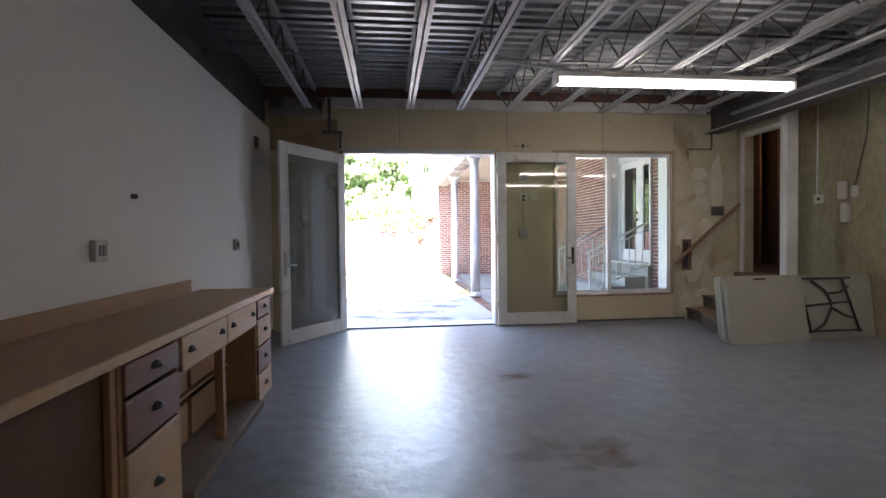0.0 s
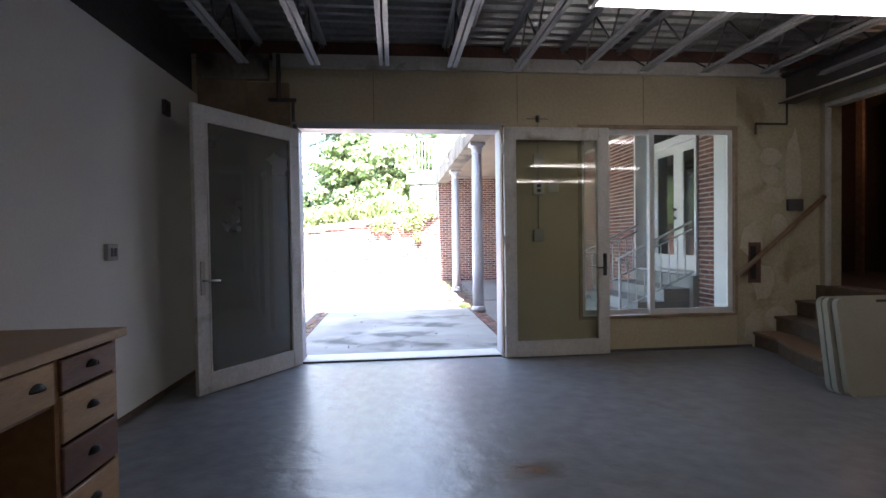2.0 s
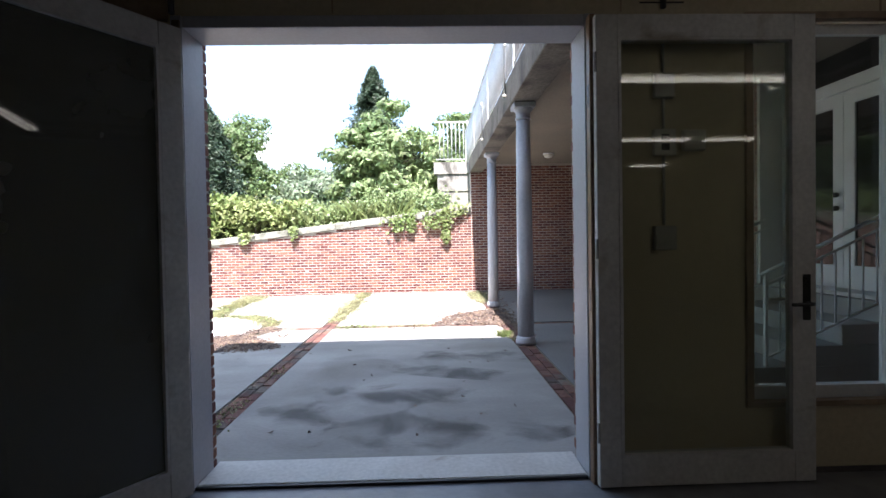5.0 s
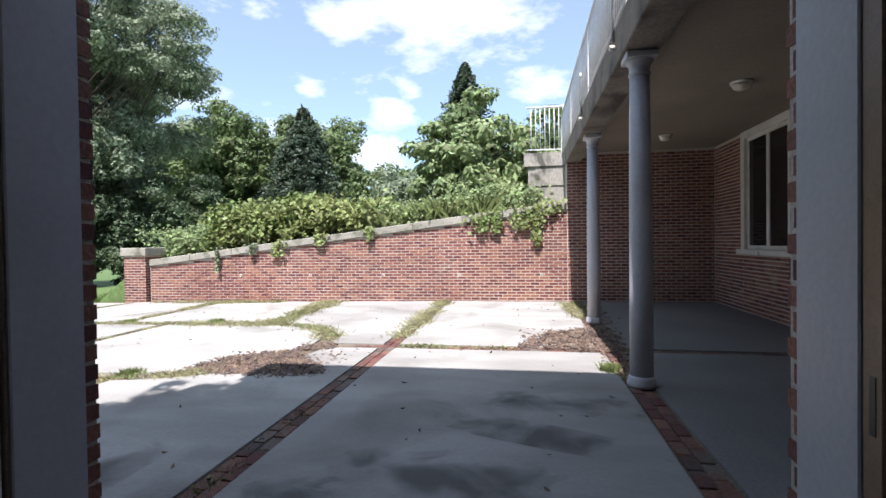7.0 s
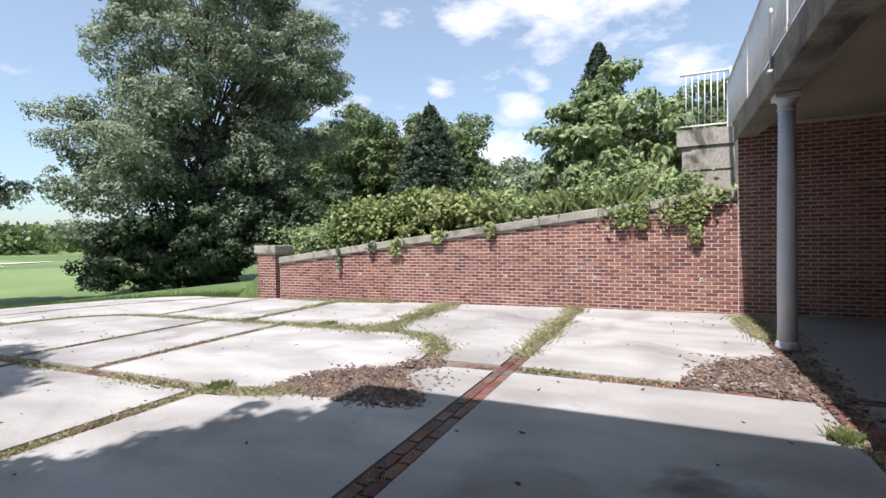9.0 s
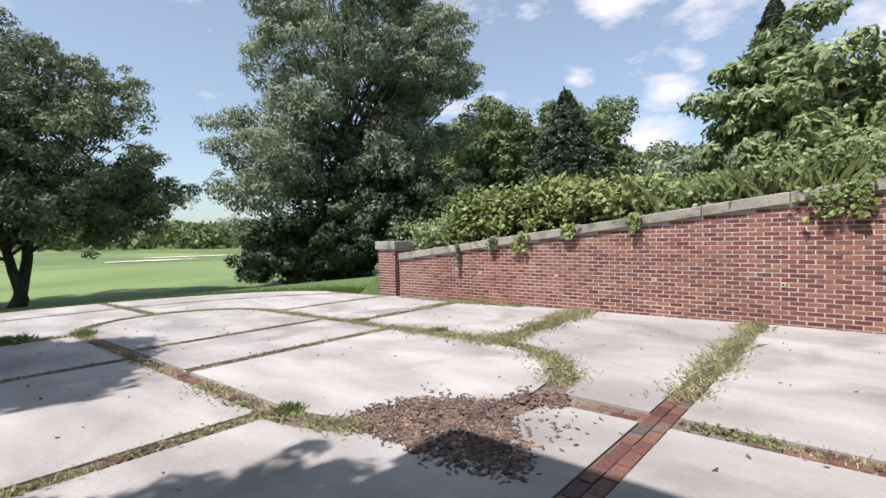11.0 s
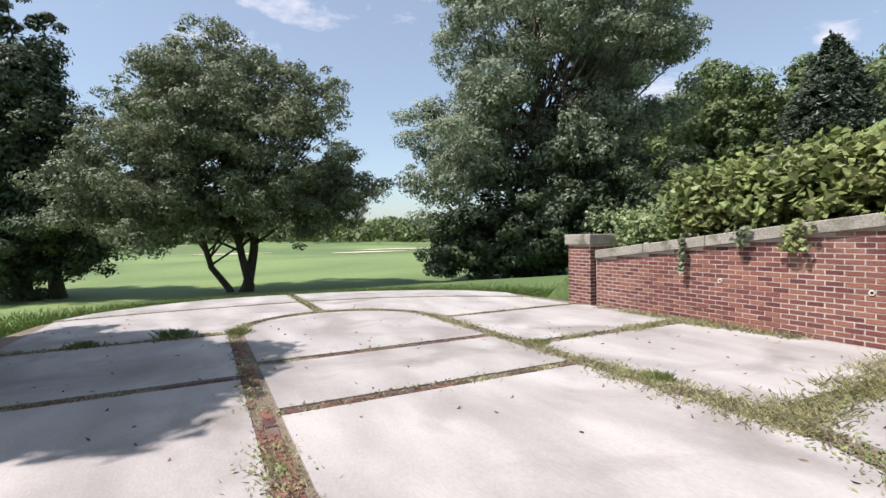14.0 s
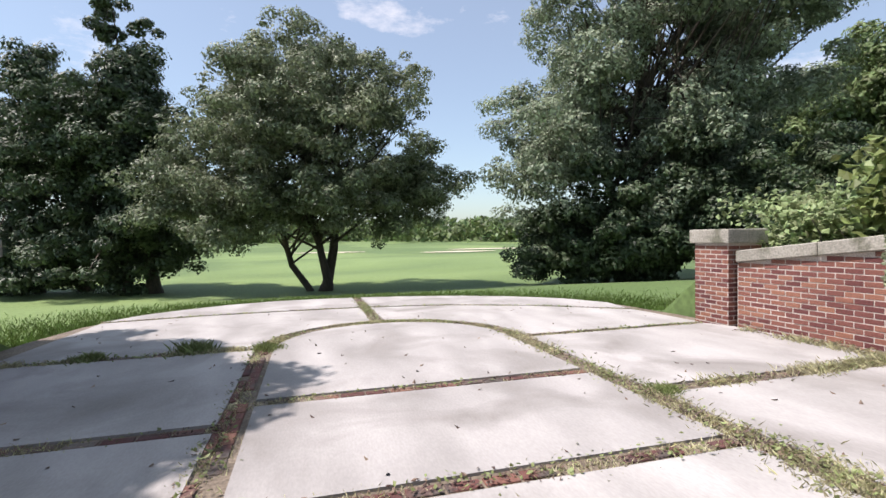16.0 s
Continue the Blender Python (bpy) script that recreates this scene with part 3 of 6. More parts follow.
def build_joist():
    """Open-web steel joist: twin-angle chords and a zigzag of rods."""
    x, y0, y1, zb, zt = 0.0, -7.0, 5.98, 2.95, 3.35
    j = thing("roof_joist", (x, y1, zb), "grey open-web steel roof joist with twin-angle chord", "joist", "roof joists")
    for s in (-1, 1):
        part("bottom_chord", boxes([(x + s * 0.008, x + s * 0.048, y0, y1, zb, zb + 0.006), (x + s * 0.008, x + s * 0.014, y0, y1, zb + 0.006, zb + 0.042)]), STEEL, j)
        part("top_chord", boxes([(x + s * 0.008, x + s * 0.042, y0, Y_IN + 0.06, zt - 0.006, zt), (x + s * 0.008, x + s * 0.014, y0, Y_IN + 0.06, zt - 0.042, zt - 0.006)]), STEEL, j)
    bm = bmesh.new()
    pts = []
    y, up = y1 - 0.05, True
    pts.append((x, Y_IN - 0.02, zt - 0.03))
    while y > y0:
        pts.append((x, y, zb + 0.03 if up else zt - 0.03))
        up = not up
        y -= 0.30
    for a, b in zip(pts, pts[1:]):
        tube([a, b], 0.009, 5, bm)
    part("web_rod", bm, DARK_STEEL, j, "dark zigzag web rods")
    return j


JOIST = build_joist()
JOIST_X = [-0.41 + 0.643 * k for k in range(0, 11)]
JOIST.matrix_basis = pose(JOIST_X[0], 5.98, 2.95)
for x in JOIST_X[1:]:
    copy_thing(JOIST, pose(x, 5.98, 2.95))
for y in (4.25, 2.2, -0.4, -3.2):
    solid("bridging_rod", tube([(-1.05, y, 2.985), (6.5, y, 2.985)], 0.011, 6), STEEL, "thin steel bridging rod tied across the joists", "rod", "bridging rods")
    solid("bridging_rod", tube([(-1.05, y, 3.3), (6.5, y, 3.3)], 0.011, 6), DARK_STEEL, "thin dark bridging rod near the deck", "rod", "bridging rods")
conduit = thing("ceiling_conduit", (2.0, 4.3, 2.95), "bent grey electrical conduit under the joists", "conduit")
part("pipe", tube([(1.62, 5.3, 3.05), (1.62, 4.4, 3.03), (1.68, 4.27, 3.02), (1.85, 4.25, 2.95), (2.4, 4.3, 2.93), (2.9, 4.32, 2.95), (2.98, 4.2, 3.0), (2.98, 2.0, 3.02)], 0.012, 7), GREY_METAL, conduit)

beam = thing("steel_beam", (5.42, 6.4, 2.8), "dark grey steel I-beam along the stair side", "beam")
part("bottom_flange", box(5.30, 5.52, -7.0, Y_IN - 0.002, 2.79, 2.806, 0.003), DARK_STEEL, beam)
solid("beam_conduit", tube([(5.29, Y_IN - 0.03, 2.80), (5.29, 3.2, 2.80), (5.29, 0.4, 2.81)], 0.011, 7), DUSTY_WHITE, "thin pale conduit along the steel beam", "conduit")
part("web", box(5.40, 5.415, -7.0, Y_IN - 0.002, 2.806, 3.084), DARK_STEEL, beam)
part("top_flange", box(5.30, 5.52, -7.0, Y_IN - 0.035, 3.084, 3.1, 0.003), DARK_STEEL, beam)

# ---------------------------------------------------------------- stair doorway in the east partition
PX = 5.83
quad_wall("stair_partition", [(PX, PX + 0.04, 6.40, Y_IN, 0.7, 2.95), (PX, PX + 0.12, 5.62, 6.40, 2.79, 2.95)], PLASTER, "plaster strip round the stair doorway")
frame_e = thing("door_frame", (PX, 6.0, 0.72), "worn white wooden frame of a doorway without a door", "door frame")
part("jamb", box(PX - 0.012, PX + 0.045, 6.362, 6.398, 0.72, 2.735, 0.006), DUSTY_WHITE, frame_e)
part("head", box(PX - 0.012, PX + 0.13, 5.622, 6.398, 2.737, 2.788, 0.006), DUSTY_WHITE, frame_e)
part("post", box(PX - 0.04, PX + 0.13, 5.50, 5.62, IN_Z, 3.08, 0.008), DUSTY_WHITE, frame_e, "scuffed white square post with nail holes")
# Walls and floor coloured near black for the gloom beyond the doorway.
quad_wall("back_space", [(5.97, 8.6, 6.07, 8.6, 0.60, 0.70), (8.5, 8.6, 5.5, 8.5, 0.7, 3.4), (5.97, 8.6, 8.4, 8.5, 0.7, 3.4), (6.4, 8.6, 5.982, 6.06, 0.6, 3.4), (6.66, 8.6, 6.07, 8.5, 3.3, 3.42)], UNLIT, "storage space beyond the doorway, its dimness painted near black")
for k in range(7):
    x = 7.2 + 0.2 * k
    solid("stud", box(x, x + 0.045, 8.2 - 0.28 * k, 8.3 - 0.28 * k, 0.70, 3.3), STAIRWOOD, "dark rough timber stud in the dim space", "stud", "back studs")
# Hidden bulb added so the space beyond the doorway glows reddish.
added_lamp = thing("bare_bulb", (6.9, 6.3, 3.05), "hidden bulb added to give the dim space a reddish glow", "lamp")
part("bulb", lathe([(0.008, -0.03), (0.03, 0.0), (0.03, 0.03), (0.012, 0.06)], 10, (7.3, 6.9, 2.75)), EMBER, added_lamp)
part("cord", tube([(7.3, 6.9, 2.8), (7.3, 6.9, 3.3)], 0.004, 5), BLACK, added_lamp)


# ---------------------------------------------------------------- French doors and window
def door_frame_main():
    f = thing("door_frame", (1.03, 6.5, IN_Z), "white painted frame of the double doorway", "door frame")
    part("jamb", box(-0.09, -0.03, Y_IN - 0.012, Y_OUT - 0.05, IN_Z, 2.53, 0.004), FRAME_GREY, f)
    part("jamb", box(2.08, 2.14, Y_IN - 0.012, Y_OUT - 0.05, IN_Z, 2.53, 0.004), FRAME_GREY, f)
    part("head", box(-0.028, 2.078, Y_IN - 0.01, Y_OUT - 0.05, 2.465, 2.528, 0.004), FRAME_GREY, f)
    part("threshold", box(-0.028, 2.078, Y_IN + 0.01, Y_OUT + 0.02, IN_Z - 0.03, IN_Z + 0.022, 0.006), DUSTY_WHITE, f, "pale worn threshold")
    part("rebate", box(2.085, 2.125, 6.392, Y_IN - 0.014, IN_Z, 2.50, 0.003), RAILWOOD, f, "bare wooden rebate strip")
    for z in (0.95, 2.02):
        part("strike_slot", box(2.0835, 2.086, 6.41, 6.428, z, z + 0.12), BLACK, f, "dark strike slot")
    part("rebate", box(-0.075, -0.035, 6.437, Y_IN - 0.014, IN_Z, 2.50, 0.003), STAIRWOOD, f, "bare wooden rebate strip")
    part("seal", box(-0.028, 2.078, Y_IN - 0.006, Y_IN + 0.009, IN_Z + 0.001, IN_Z + 0.016), BLACK, f, "dark rubber seal strip")


door_frame_main()


def door_leaf(width, label, m, glass, glass_label, h1=2.41):
    """A glazed leaf along +x from its hinge, its room face towards -y."""
    h0, t = 0.012, 0.045
    d = thing("glazed_door", (0, 0, 0), label, "door", "double glazed doors")
    st, top, bot = 0.115, 0.12, 0.155
    for nm, r in (("stile", (0, st, 0, t, h0, h1)), ("stile", (width - st, width, 0, t, h0, h1)), ("top_rail", (st, width - st, 0.001, t - 0.001, h1 - top, h1)), ("bottom_rail", (st, width - st, 0.001, t - 0.001, h0, h0 + bot))):
        part(nm, box(*r, 0.004), DUSTY_WHITE, d)
    part("glazing_bead", boxes([(st, st + 0.014, -0.004, t + 0.004, h0 + bot, h1 - top), (width - st - 0.014, width - st, -0.004, t + 0.004, h0 + bot, h1 - top),
                                (st + 0.014, width - st - 0.014, -0.004, t + 0.004, h0 + bot, h0 + bot + 0.014), (st + 0.014, width - st - 0.014, -0.004, t + 0.004, h1 - top - 0.014, h1 - top)]), DUSTY_WHITE, d)
    pane = part("glass_pane", box(st + 0.014, width - st - 0.014, 0.019, 0.025, h0 + bot + 0.014, h1 - top - 0.014), glass, d, glass_label)
    pane.visible_shadow = False
    y = -0.008
    xh = width - 0.055
    hd = part("handle_plate", box(xh - 0.02, xh + 0.02, y, 0.0, 0.86, 1.10, 0.006, 2), DARK_METAL, d, "dark metal handle plate")
    part("lever", tube([(xh, y, 0.95), (xh, y - 0.045, 0.95), (xh - 0.02, y - 0.055, 0.95), (xh - 0.12, y - 0.055, 0.95)], 0.009, 8), DARK_METAL, hd)
    back = part("handle_plate", box(xh - 0.022, xh + 0.022, t, t + 0.009, 0.84, 1.12, 0.006, 2), GREY_METAL, d, "worn bronze handle plate")
    part("lever", tube([(xh, t + 0.008, 0.96), (xh, t + 0.05, 0.96), (xh - 0.02, t + 0.06, 0.96), (xh - 0.12, t + 0.06, 0.955)], 0.009, 8), GREY_METAL, back)
    for z in (0.25, 1.2, 2.15):
        part("hinge", tube([(-0.006, -0.006, z), (-0.006, -0.006, z + 0.1)], 0.008, 8), GREY_METAL, d)
    d.matrix_basis = m
    return d


ang = math.degrees(math.atan2(5.47 - 6.43, -0.70 + 0.045))
left_leaf = door_leaf(1.16, "white glazed door leaf standing open into the room", pose(-0.045, 6.43, IN_Z, 0, 0, ang), FROST_GLASS, "dusty grey glass pane")
right_leaf = door_leaf(1.15, "white glazed door leaf folded open against the wall", pose(2.10, 6.34, IN_Z, 0, 0, 0.4), LEAF_GLASS, "clear glass pane", 2.445)


def window_main():
    x0, x1, z0, z1 = 2.95, 4.80, 0.40, 2.53
    w = thing("window_1", (3.9, 6.5, z0), "white two-pane sliding window in a brown surround", "window")
    tagged(w, kind="structure")
    part("outer_trim", boxes([(x0 - 0.001, x0 + 0.035, Y_IN - 0.02, Y_IN + 0.03, z0, z1), (x1 - 0.035, x1 + 0.001, Y_IN - 0.02, Y_IN + 0.03, z0, z1), (x0 + 0.035, x1 - 0.035, Y_IN - 0.02, Y_IN + 0.03, z1 - 0.035, z1), (x0 + 0.035, x1 - 0.035, Y_IN - 0.02, Y_IN + 0.03, z0, z0 + 0.03)]), PAPER, w, "raw brown wooden trim")
    for nm, a, b, yy in (("sash", x0 + 0.036, 3.84, 0.06), ("sash", 3.78, x1 - 0.036, 0.02)):
        s = part(nm, boxes([(a, a + 0.055, Y_IN + yy, Y_IN + yy + 0.035, z0 + 0.031, z1 - 0.036), (b - 0.055, b, Y_IN + yy, Y_IN + yy + 0.035, z0 + 0.031, z1 - 0.036),
                            (a + 0.055, b - 0.055, Y_IN + yy, Y_IN + yy + 0.035, z0 + 0.031, z0 + 0.09), (a + 0.055, b - 0.055, Y_IN + yy, Y_IN + yy + 0.035, z1 - 0.09, z1 - 0.036)]), WHITE, w)
        p = part("pane", box(a + 0.055, b - 0.055, Y_IN + yy + 0.015, Y_IN + yy + 0.021, z0 + 0.09, z1 - 0.09), GLASS, s)
        p.visible_shadow = False
    part("reveal", boxes([(x0, x0 + 0.02, Y_IN + 0.1, Y_OUT + 0.03, z0, z1), (x1 - 0.045, x1, Y_IN + 0.1, Y_OUT + 0.05, z0 - 0.05, z1), (x0 + 0.02, x1 - 0.045, Y_IN + 0.1, Y_OUT + 0.06, z0 - 0.05, z0 + 0.02)]), WHITE, w, "white outer casing and sill")


window_main()
latch = thing("door_catch", (2.5, 6.45, 2.54), "small dark door catch above the folded leaf", "catch")
part("plate", box(2.38, 2.62, Y_IN - 0.006, Y_IN, 2.585, 2.592), BLACK, latch)
part("hook", box(2.49, 2.515, Y_IN - 0.03, Y_IN - 0.006, 2.55, 2.62, 0.004), BLACK, latch)


# ---------------------------------------------------------------- counter along the west wall
def bin_pull(y, z, x, parent):
    """A cup pull: half a dome, open below."""
    bm = bmesh.new()
    rows = []
    for i in range(5):
        a = i * math.pi / 2 / 4
        rows.append([bm.verts.new((x + 0.022 * math.sin(a) * math.sin(math.pi * k / 8) + 0.002, y + 0.042 * math.cos(math.pi * k / 8), z + 0.03 * math.cos(a) * max(math.sin(math.pi * k / 8), 0.25) - 0.012)) for k in range(9)])
    for a, b in zip(rows, rows[1:]):
        for k in range(8):
            bm.faces.new((a[k], a[k + 1], b[k + 1], b[k])).smooth = True
    bmesh.ops.solidify(bm, geom=bm.faces[:], thickness=0.003)
    return part("pull", bm, DARK_METAL, parent, "dark metal cup pull")


FX = -0.44        # front of the cabinets


def drawer(parent, y0, y1, z0, z1, material, pulls, label):
    d = part("drawer", box(FX, FX + 0.02, y0 + 0.006, y1 - 0.006, z0 + 0.005, z1 - 0.005, 0.004), material, parent, label)
    for p in pulls:
        bin_pull(y0 + (y1 - y0) * p, (z0 + z1) / 2 + 0.01, FX + 0.02, d)


def drawer_unit(y0, y1, rows, label):
    u = thing("drawer_unit", (-0.7, (y0 + y1) / 2, IN_Z), label, "cabinet", "counter cabinets")
    for r in ((-0.98, FX - 0.002, y0, y0 + 0.02, IN_Z, 0.843), (-0.98, FX - 0.002, y1 - 0.02, y1, IN_Z, 0.843)):
        part("side_panel", box(*r), OAK, u)
    part("back_panel", box(-0.98, -0.96, y0 + 0.02, y1 - 0.02, IN_Z, 0.843), OAK, u)
    part("bottom_panel", box(-0.96, FX - 0.004, y0 + 0.02, y1 - 0.02, IN_Z, 0.10), OAK, u)
    for r in ((FX - 0.001, FX + 0.004, y0, y0 + 0.03, IN_Z, 0.843), (FX - 0.001, FX + 0.004, y1 - 0.03, y1, IN_Z, 0.843)):
        part("face_stile", box(*r), OAK, u)
    for z0, z1, mt, lb in rows:
        drawer(u, y0 + 0.02, y1 - 0.02, z0, z1, mt, (0.5,), lb)
    return u


PF, DF = "pale pine drawer front", "dark brown drawer front"
drawer_unit(3.43, 3.87, [(0.69, 0.83, WALNUT, DF), (0.475, 0.68, PINE, PF), (0.27, 0.465, WALNUT, DF), (0.05, 0.26, PINE, PF)], "four-drawer wooden base unit at the counter end")
drawer_unit(1.57, 2.09, [(0.70, 0.83, WALNUT, DF), (0.49, 0.69, WALNUT, DF), (0.06, 0.48, PINE, PF)], "three-drawer wooden base unit under the counter")
drawer_unit(-0.75, -0.2, [(0.70, 0.83, WALNUT, DF), (0.49, 0.69, WALNUT, DF), (0.06, 0.48, PINE, PF)], "three-drawer wooden base unit under the counter")
apron = thing("apron_drawers", (-0.6, 2.7, 0.66), "two long pale drawers hung under the counter", "cabinet", "counter cabinets")
part("rail", box(-0.96, FX - 0.004, 2.095, 3.425, 0.64, 0.66), OAK, apron)
drawer(apron, 2.10, 2.76, 0.655, 0.835, PINE, (0.16, 0.84), PF)
drawer(apron, 2.76, 3.42, 0.655, 0.835, PINE, (0.16, 0.84), PF)
shelf = thing("open_shelf_unit", (-0.7, 3.0, IN_Z), "open oak shelf unit with a divider and slots", "shelves", "counter cabinets")
part("base", box(-0.96, FX + 0.06, 2.095, 3.425, IN_Z, 0.085, 0.004), STAIRWOOD, shelf, "worn base board")
part("divider", box(FX - 0.05, FX, 2.72, 2.76, 0.086, 0.638, 0.003), OAK, shelf)
part("shelf", box(-0.94, FX - 0.2, 2.105, 3.42, 0.36, 0.378), OAK, shelf)
part("back", box(-0.98, -0.962, 2.10, 3.42, 0.086, 0.64), OAK, shelf)
for z0, z1 in ((0.40, 0.585), (0.10, 0.325)):
    for y0, y1 in ((2.12, 2.71), (2.77, 3.41)):
        part("drawer_box", boxes([(-0.66, -0.645, y0, y1, z0, z1), (-0.93, -0.661, y0, y0 + 0.012, z0, z1), (-0.93, -0.661, y1 - 0.012, y1, z0, z1)]), OAK, shelf)
knee = thing("knee_panel", (-0.7, 0.8, IN_Z), "dark brown hardboard panel in the knee space", "panel")
part("panel", box(-0.49, -0.47, -0.2, 1.56, IN_Z, 0.843), BOARD, knee)
part("edge_strip", box(-0.468, FX, 1.53, 1.567, IN_Z, 0.843, 0.003), OAK, knee)
counter = thing("worktop", (-0.7, 2.0, 0.84), "long tan laminate worktop with a low upstand", "worktop")
part("top", box(-0.998, -0.415, -1.2, 3.91, 0.845, 0.885, 0.004), WORKTOP, counter)
part("edge_strip", box(-0.414, -0.40, -1.2, 3.91, 0.843, 0.886, 0.003), PINE, counter, "pale wooden edge strip")
part("upstand", box(-0.998, -0.978, -1.2, 3.68, 0.886, 0.983, 0.003), WORKTOP, counter)


# ---------------------------------------------------------------- wall boxes and switches
def wall_box(x, y, z, w, h, label, axis, material=GREY_METAL):
    b = thing("outlet_box", (x, y, z), label, "electrical box", "wall boxes")
    if axis == "x":
        part("box", box(x, x + 0.035, y - w / 2, y + w / 2, z - h / 2, z + h / 2, 0.005), material, b)
        part("socket", boxes([(x + 0.035, x + 0.038, y - w * 0.3, y - w * 0.05, z - h * 0.25, z + h * 0.25), (x + 0.035, x + 0.038, y + w * 0.05, y + w * 0.3, z - h * 0.25, z + h * 0.25)]), BLACK, b)
    else:
        part("box", box(x - w / 2, x + w / 2, y - 0.035, y, z - h / 2, z + h / 2, 0.005), material, b)
        if "double socket" in label:
            part("socket", boxes([(x - w * 0.18, x + w * 0.18, y - 0.038, y - 0.035, z - h * 0.3, z - h * 0.06), (x - w * 0.18, x + w * 0.18, y - 0.038, y - 0.035, z + h * 0.06, z + h * 0.3)]), BLACK, b)
    return b


wall_box(-1.0, 2.47, 1.245, 0.115, 0.115, "grey metal outlet box on the white wall", "x")
wall_box(-1.0, 4.85, 1.245, 0.115, 0.115, "grey metal outlet box on the white wall", "x")
wall_box(-1.0, 5.72, 2.46, 0.10, 0.13, "dark open junction box high on the wall", "x", DARK_STEEL)
wall_box(-1.0, 2.85, 1.57, 0.02, 0.03, "tiny dark hook on the white wall", "x", DARK_STEEL)
for z, w, h, lb in ((2.14, 0.11, 0.13, "grey switch box on conduit behind the door glass"), (1.84, 0.12, 0.14, "ivory double socket behind the door glass"), (1.33, 0.12, 0.13, "grey socket box at the conduit end")):
    wall_box(2.50, Y_IN, z, w, h, lb, "y", IVORY if z == 1.84 else GREY_METAL)
wall_box(2.66, Y_IN, 1.85, 0.12, 0.11, "plain cover plate beside the socket", "y", IVORY)
cd = thing("wall_conduit", (2.5, Y_IN, 1.4), "thin conduit linking the boxes behind the leaf", "conduit")
part("pipe", tube([(2.5, Y_IN - 0.012, 1.4), (2.5, Y_IN - 0.012, 2.52)], 0.009, 6), GREY_METAL, cd)
wall_box(5.50, Y_IN, 1.64, 0.19, 0.13, "dark grey metal plate box on the patched wall", "y", DARK_STEEL)
hole = thing("wall_recess", (5.02, Y_IN, 0.8), "dark broken recess with brick showing in the wall", "recess")
part("lining", box(4.94, 5.09, Y_IN - 0.006, Y_IN + 0.001, 0.76, 1.22), RUSTY, hole)
part("void", box(4.96, 5.03, Y_IN - 0.009, Y_IN - 0.006, 0.80, 1.18), BLACK, hole)

CX = 6.4
cond = thing("wall_conduit", (CX, 4.98, 1.7), "white conduit running down the concrete wall to a switch", "conduit")
part("pipe", tube([(CX - 0.014, 5.66, 3.3), (CX - 0.014, 5.66, 1.78)], 0.011, 6), DUSTY_WHITE, cond)
part("switch_box", box(CX - 0.05, CX, 5.56, 5.68, 1.68, 1.81, 0.006), IVORY, cond)
part("knob", lathe([(0.022, 0), (0.022, 0.006)], 10, (0, 0, 0)), BLACK, cond).matrix_basis = pose(CX - 0.05, 5.60, 1.75, 0, -90, 0)
phone = thing("wall_telephone", (CX, 4.75, 1.4), "old cream wall telephone and bell box", "telephone")
part("bell_box", box(CX - 0.06, CX, 5.22, 5.33, 1.72, 1.95, 0.02, 2), IVORY, phone)
part("socket", box(CX - 0.04, CX, 5.08, 5.16, 1.74, 1.88, 0.008), IVORY, phone)
part("body", box(CX - 0.07, CX, 5.18, 5.28, 1.42, 1.67, 0.02, 2), IVORY, phone)
part("wire", tube([(CX - 0.015, 4.95, 3.0), (CX - 0.02, 4.97, 2.5), (CX - 0.02, 5.05, 2.15), (CX - 0.02, 5.12, 1.88)], 0.006, 5), BLACK, phone)
part("backboard", box(CX - 0.006, CX, 5.24, 5.38, 1.38, 1.70), PAPER, phone)


# ---------------------------------------------------------------- stairs and handrail
stairs = thing("stairs", (5.4, 5.8, IN_Z), "worn brown wooden steps up to the doorway", "stairs")
for k in range(4):
    z1 = IN_Z + 0.1725 * (k + 1)
    x_wall, x_near = 5.02 + 0.26 * k, 4.70 + 0.30 * k if k < 3 else 5.72
    outline = [(x_wall, Y_IN - 0.003), (x_wall - 0.02, 6.1), ((x_wall + x_near) / 2 - 0.05, 5.7), (x_near, 5.30), (x_near + 0.04, 5.12), (PX - 0.055, 5.12), (PX - 0.055, 5.45), (PX - 0.055, Y_IN - 0.003)]
    part("riser", prism(outline, IN_Z + 0.1725 * k + (0.001 if k else 0), z1 - 0.03), STAIRWOOD, stairs, "dark riser")
    part("tread", prism([(x - (0.025 if i < 5 else 0), y) for i, (x, y) in enumerate(outline)], z1 - 0.03, z1), RAILWOOD if k == 0 else STAIRWOOD, stairs)
part("landing", box(PX - 0.05, PX + 0.14, 5.63, 6.32, 0.66, 0.72), STAIRWOOD, stairs)
rail = thing("handrail", (5.3, Y_IN - 0.06, 1.3), "round wooden handrail sloping up the patched wall", "handrail")
part("rail", tube([(4.76, Y_IN - 0.09, 0.86), (5.80, Y_IN - 0.09, 1.73)], 0.026, 10), RAILWOOD, rail)
part("bracket", tube([(5.02, Y_IN, 1.05), (5.02, Y_IN - 0.07, 1.06)], 0.01, 6), DARK_STEEL, rail)
part("bracket", tube([(5.62, Y_IN, 1.54), (5.62, Y_IN - 0.07, 1.56)], 0.01, 6), DARK_STEEL, rail)


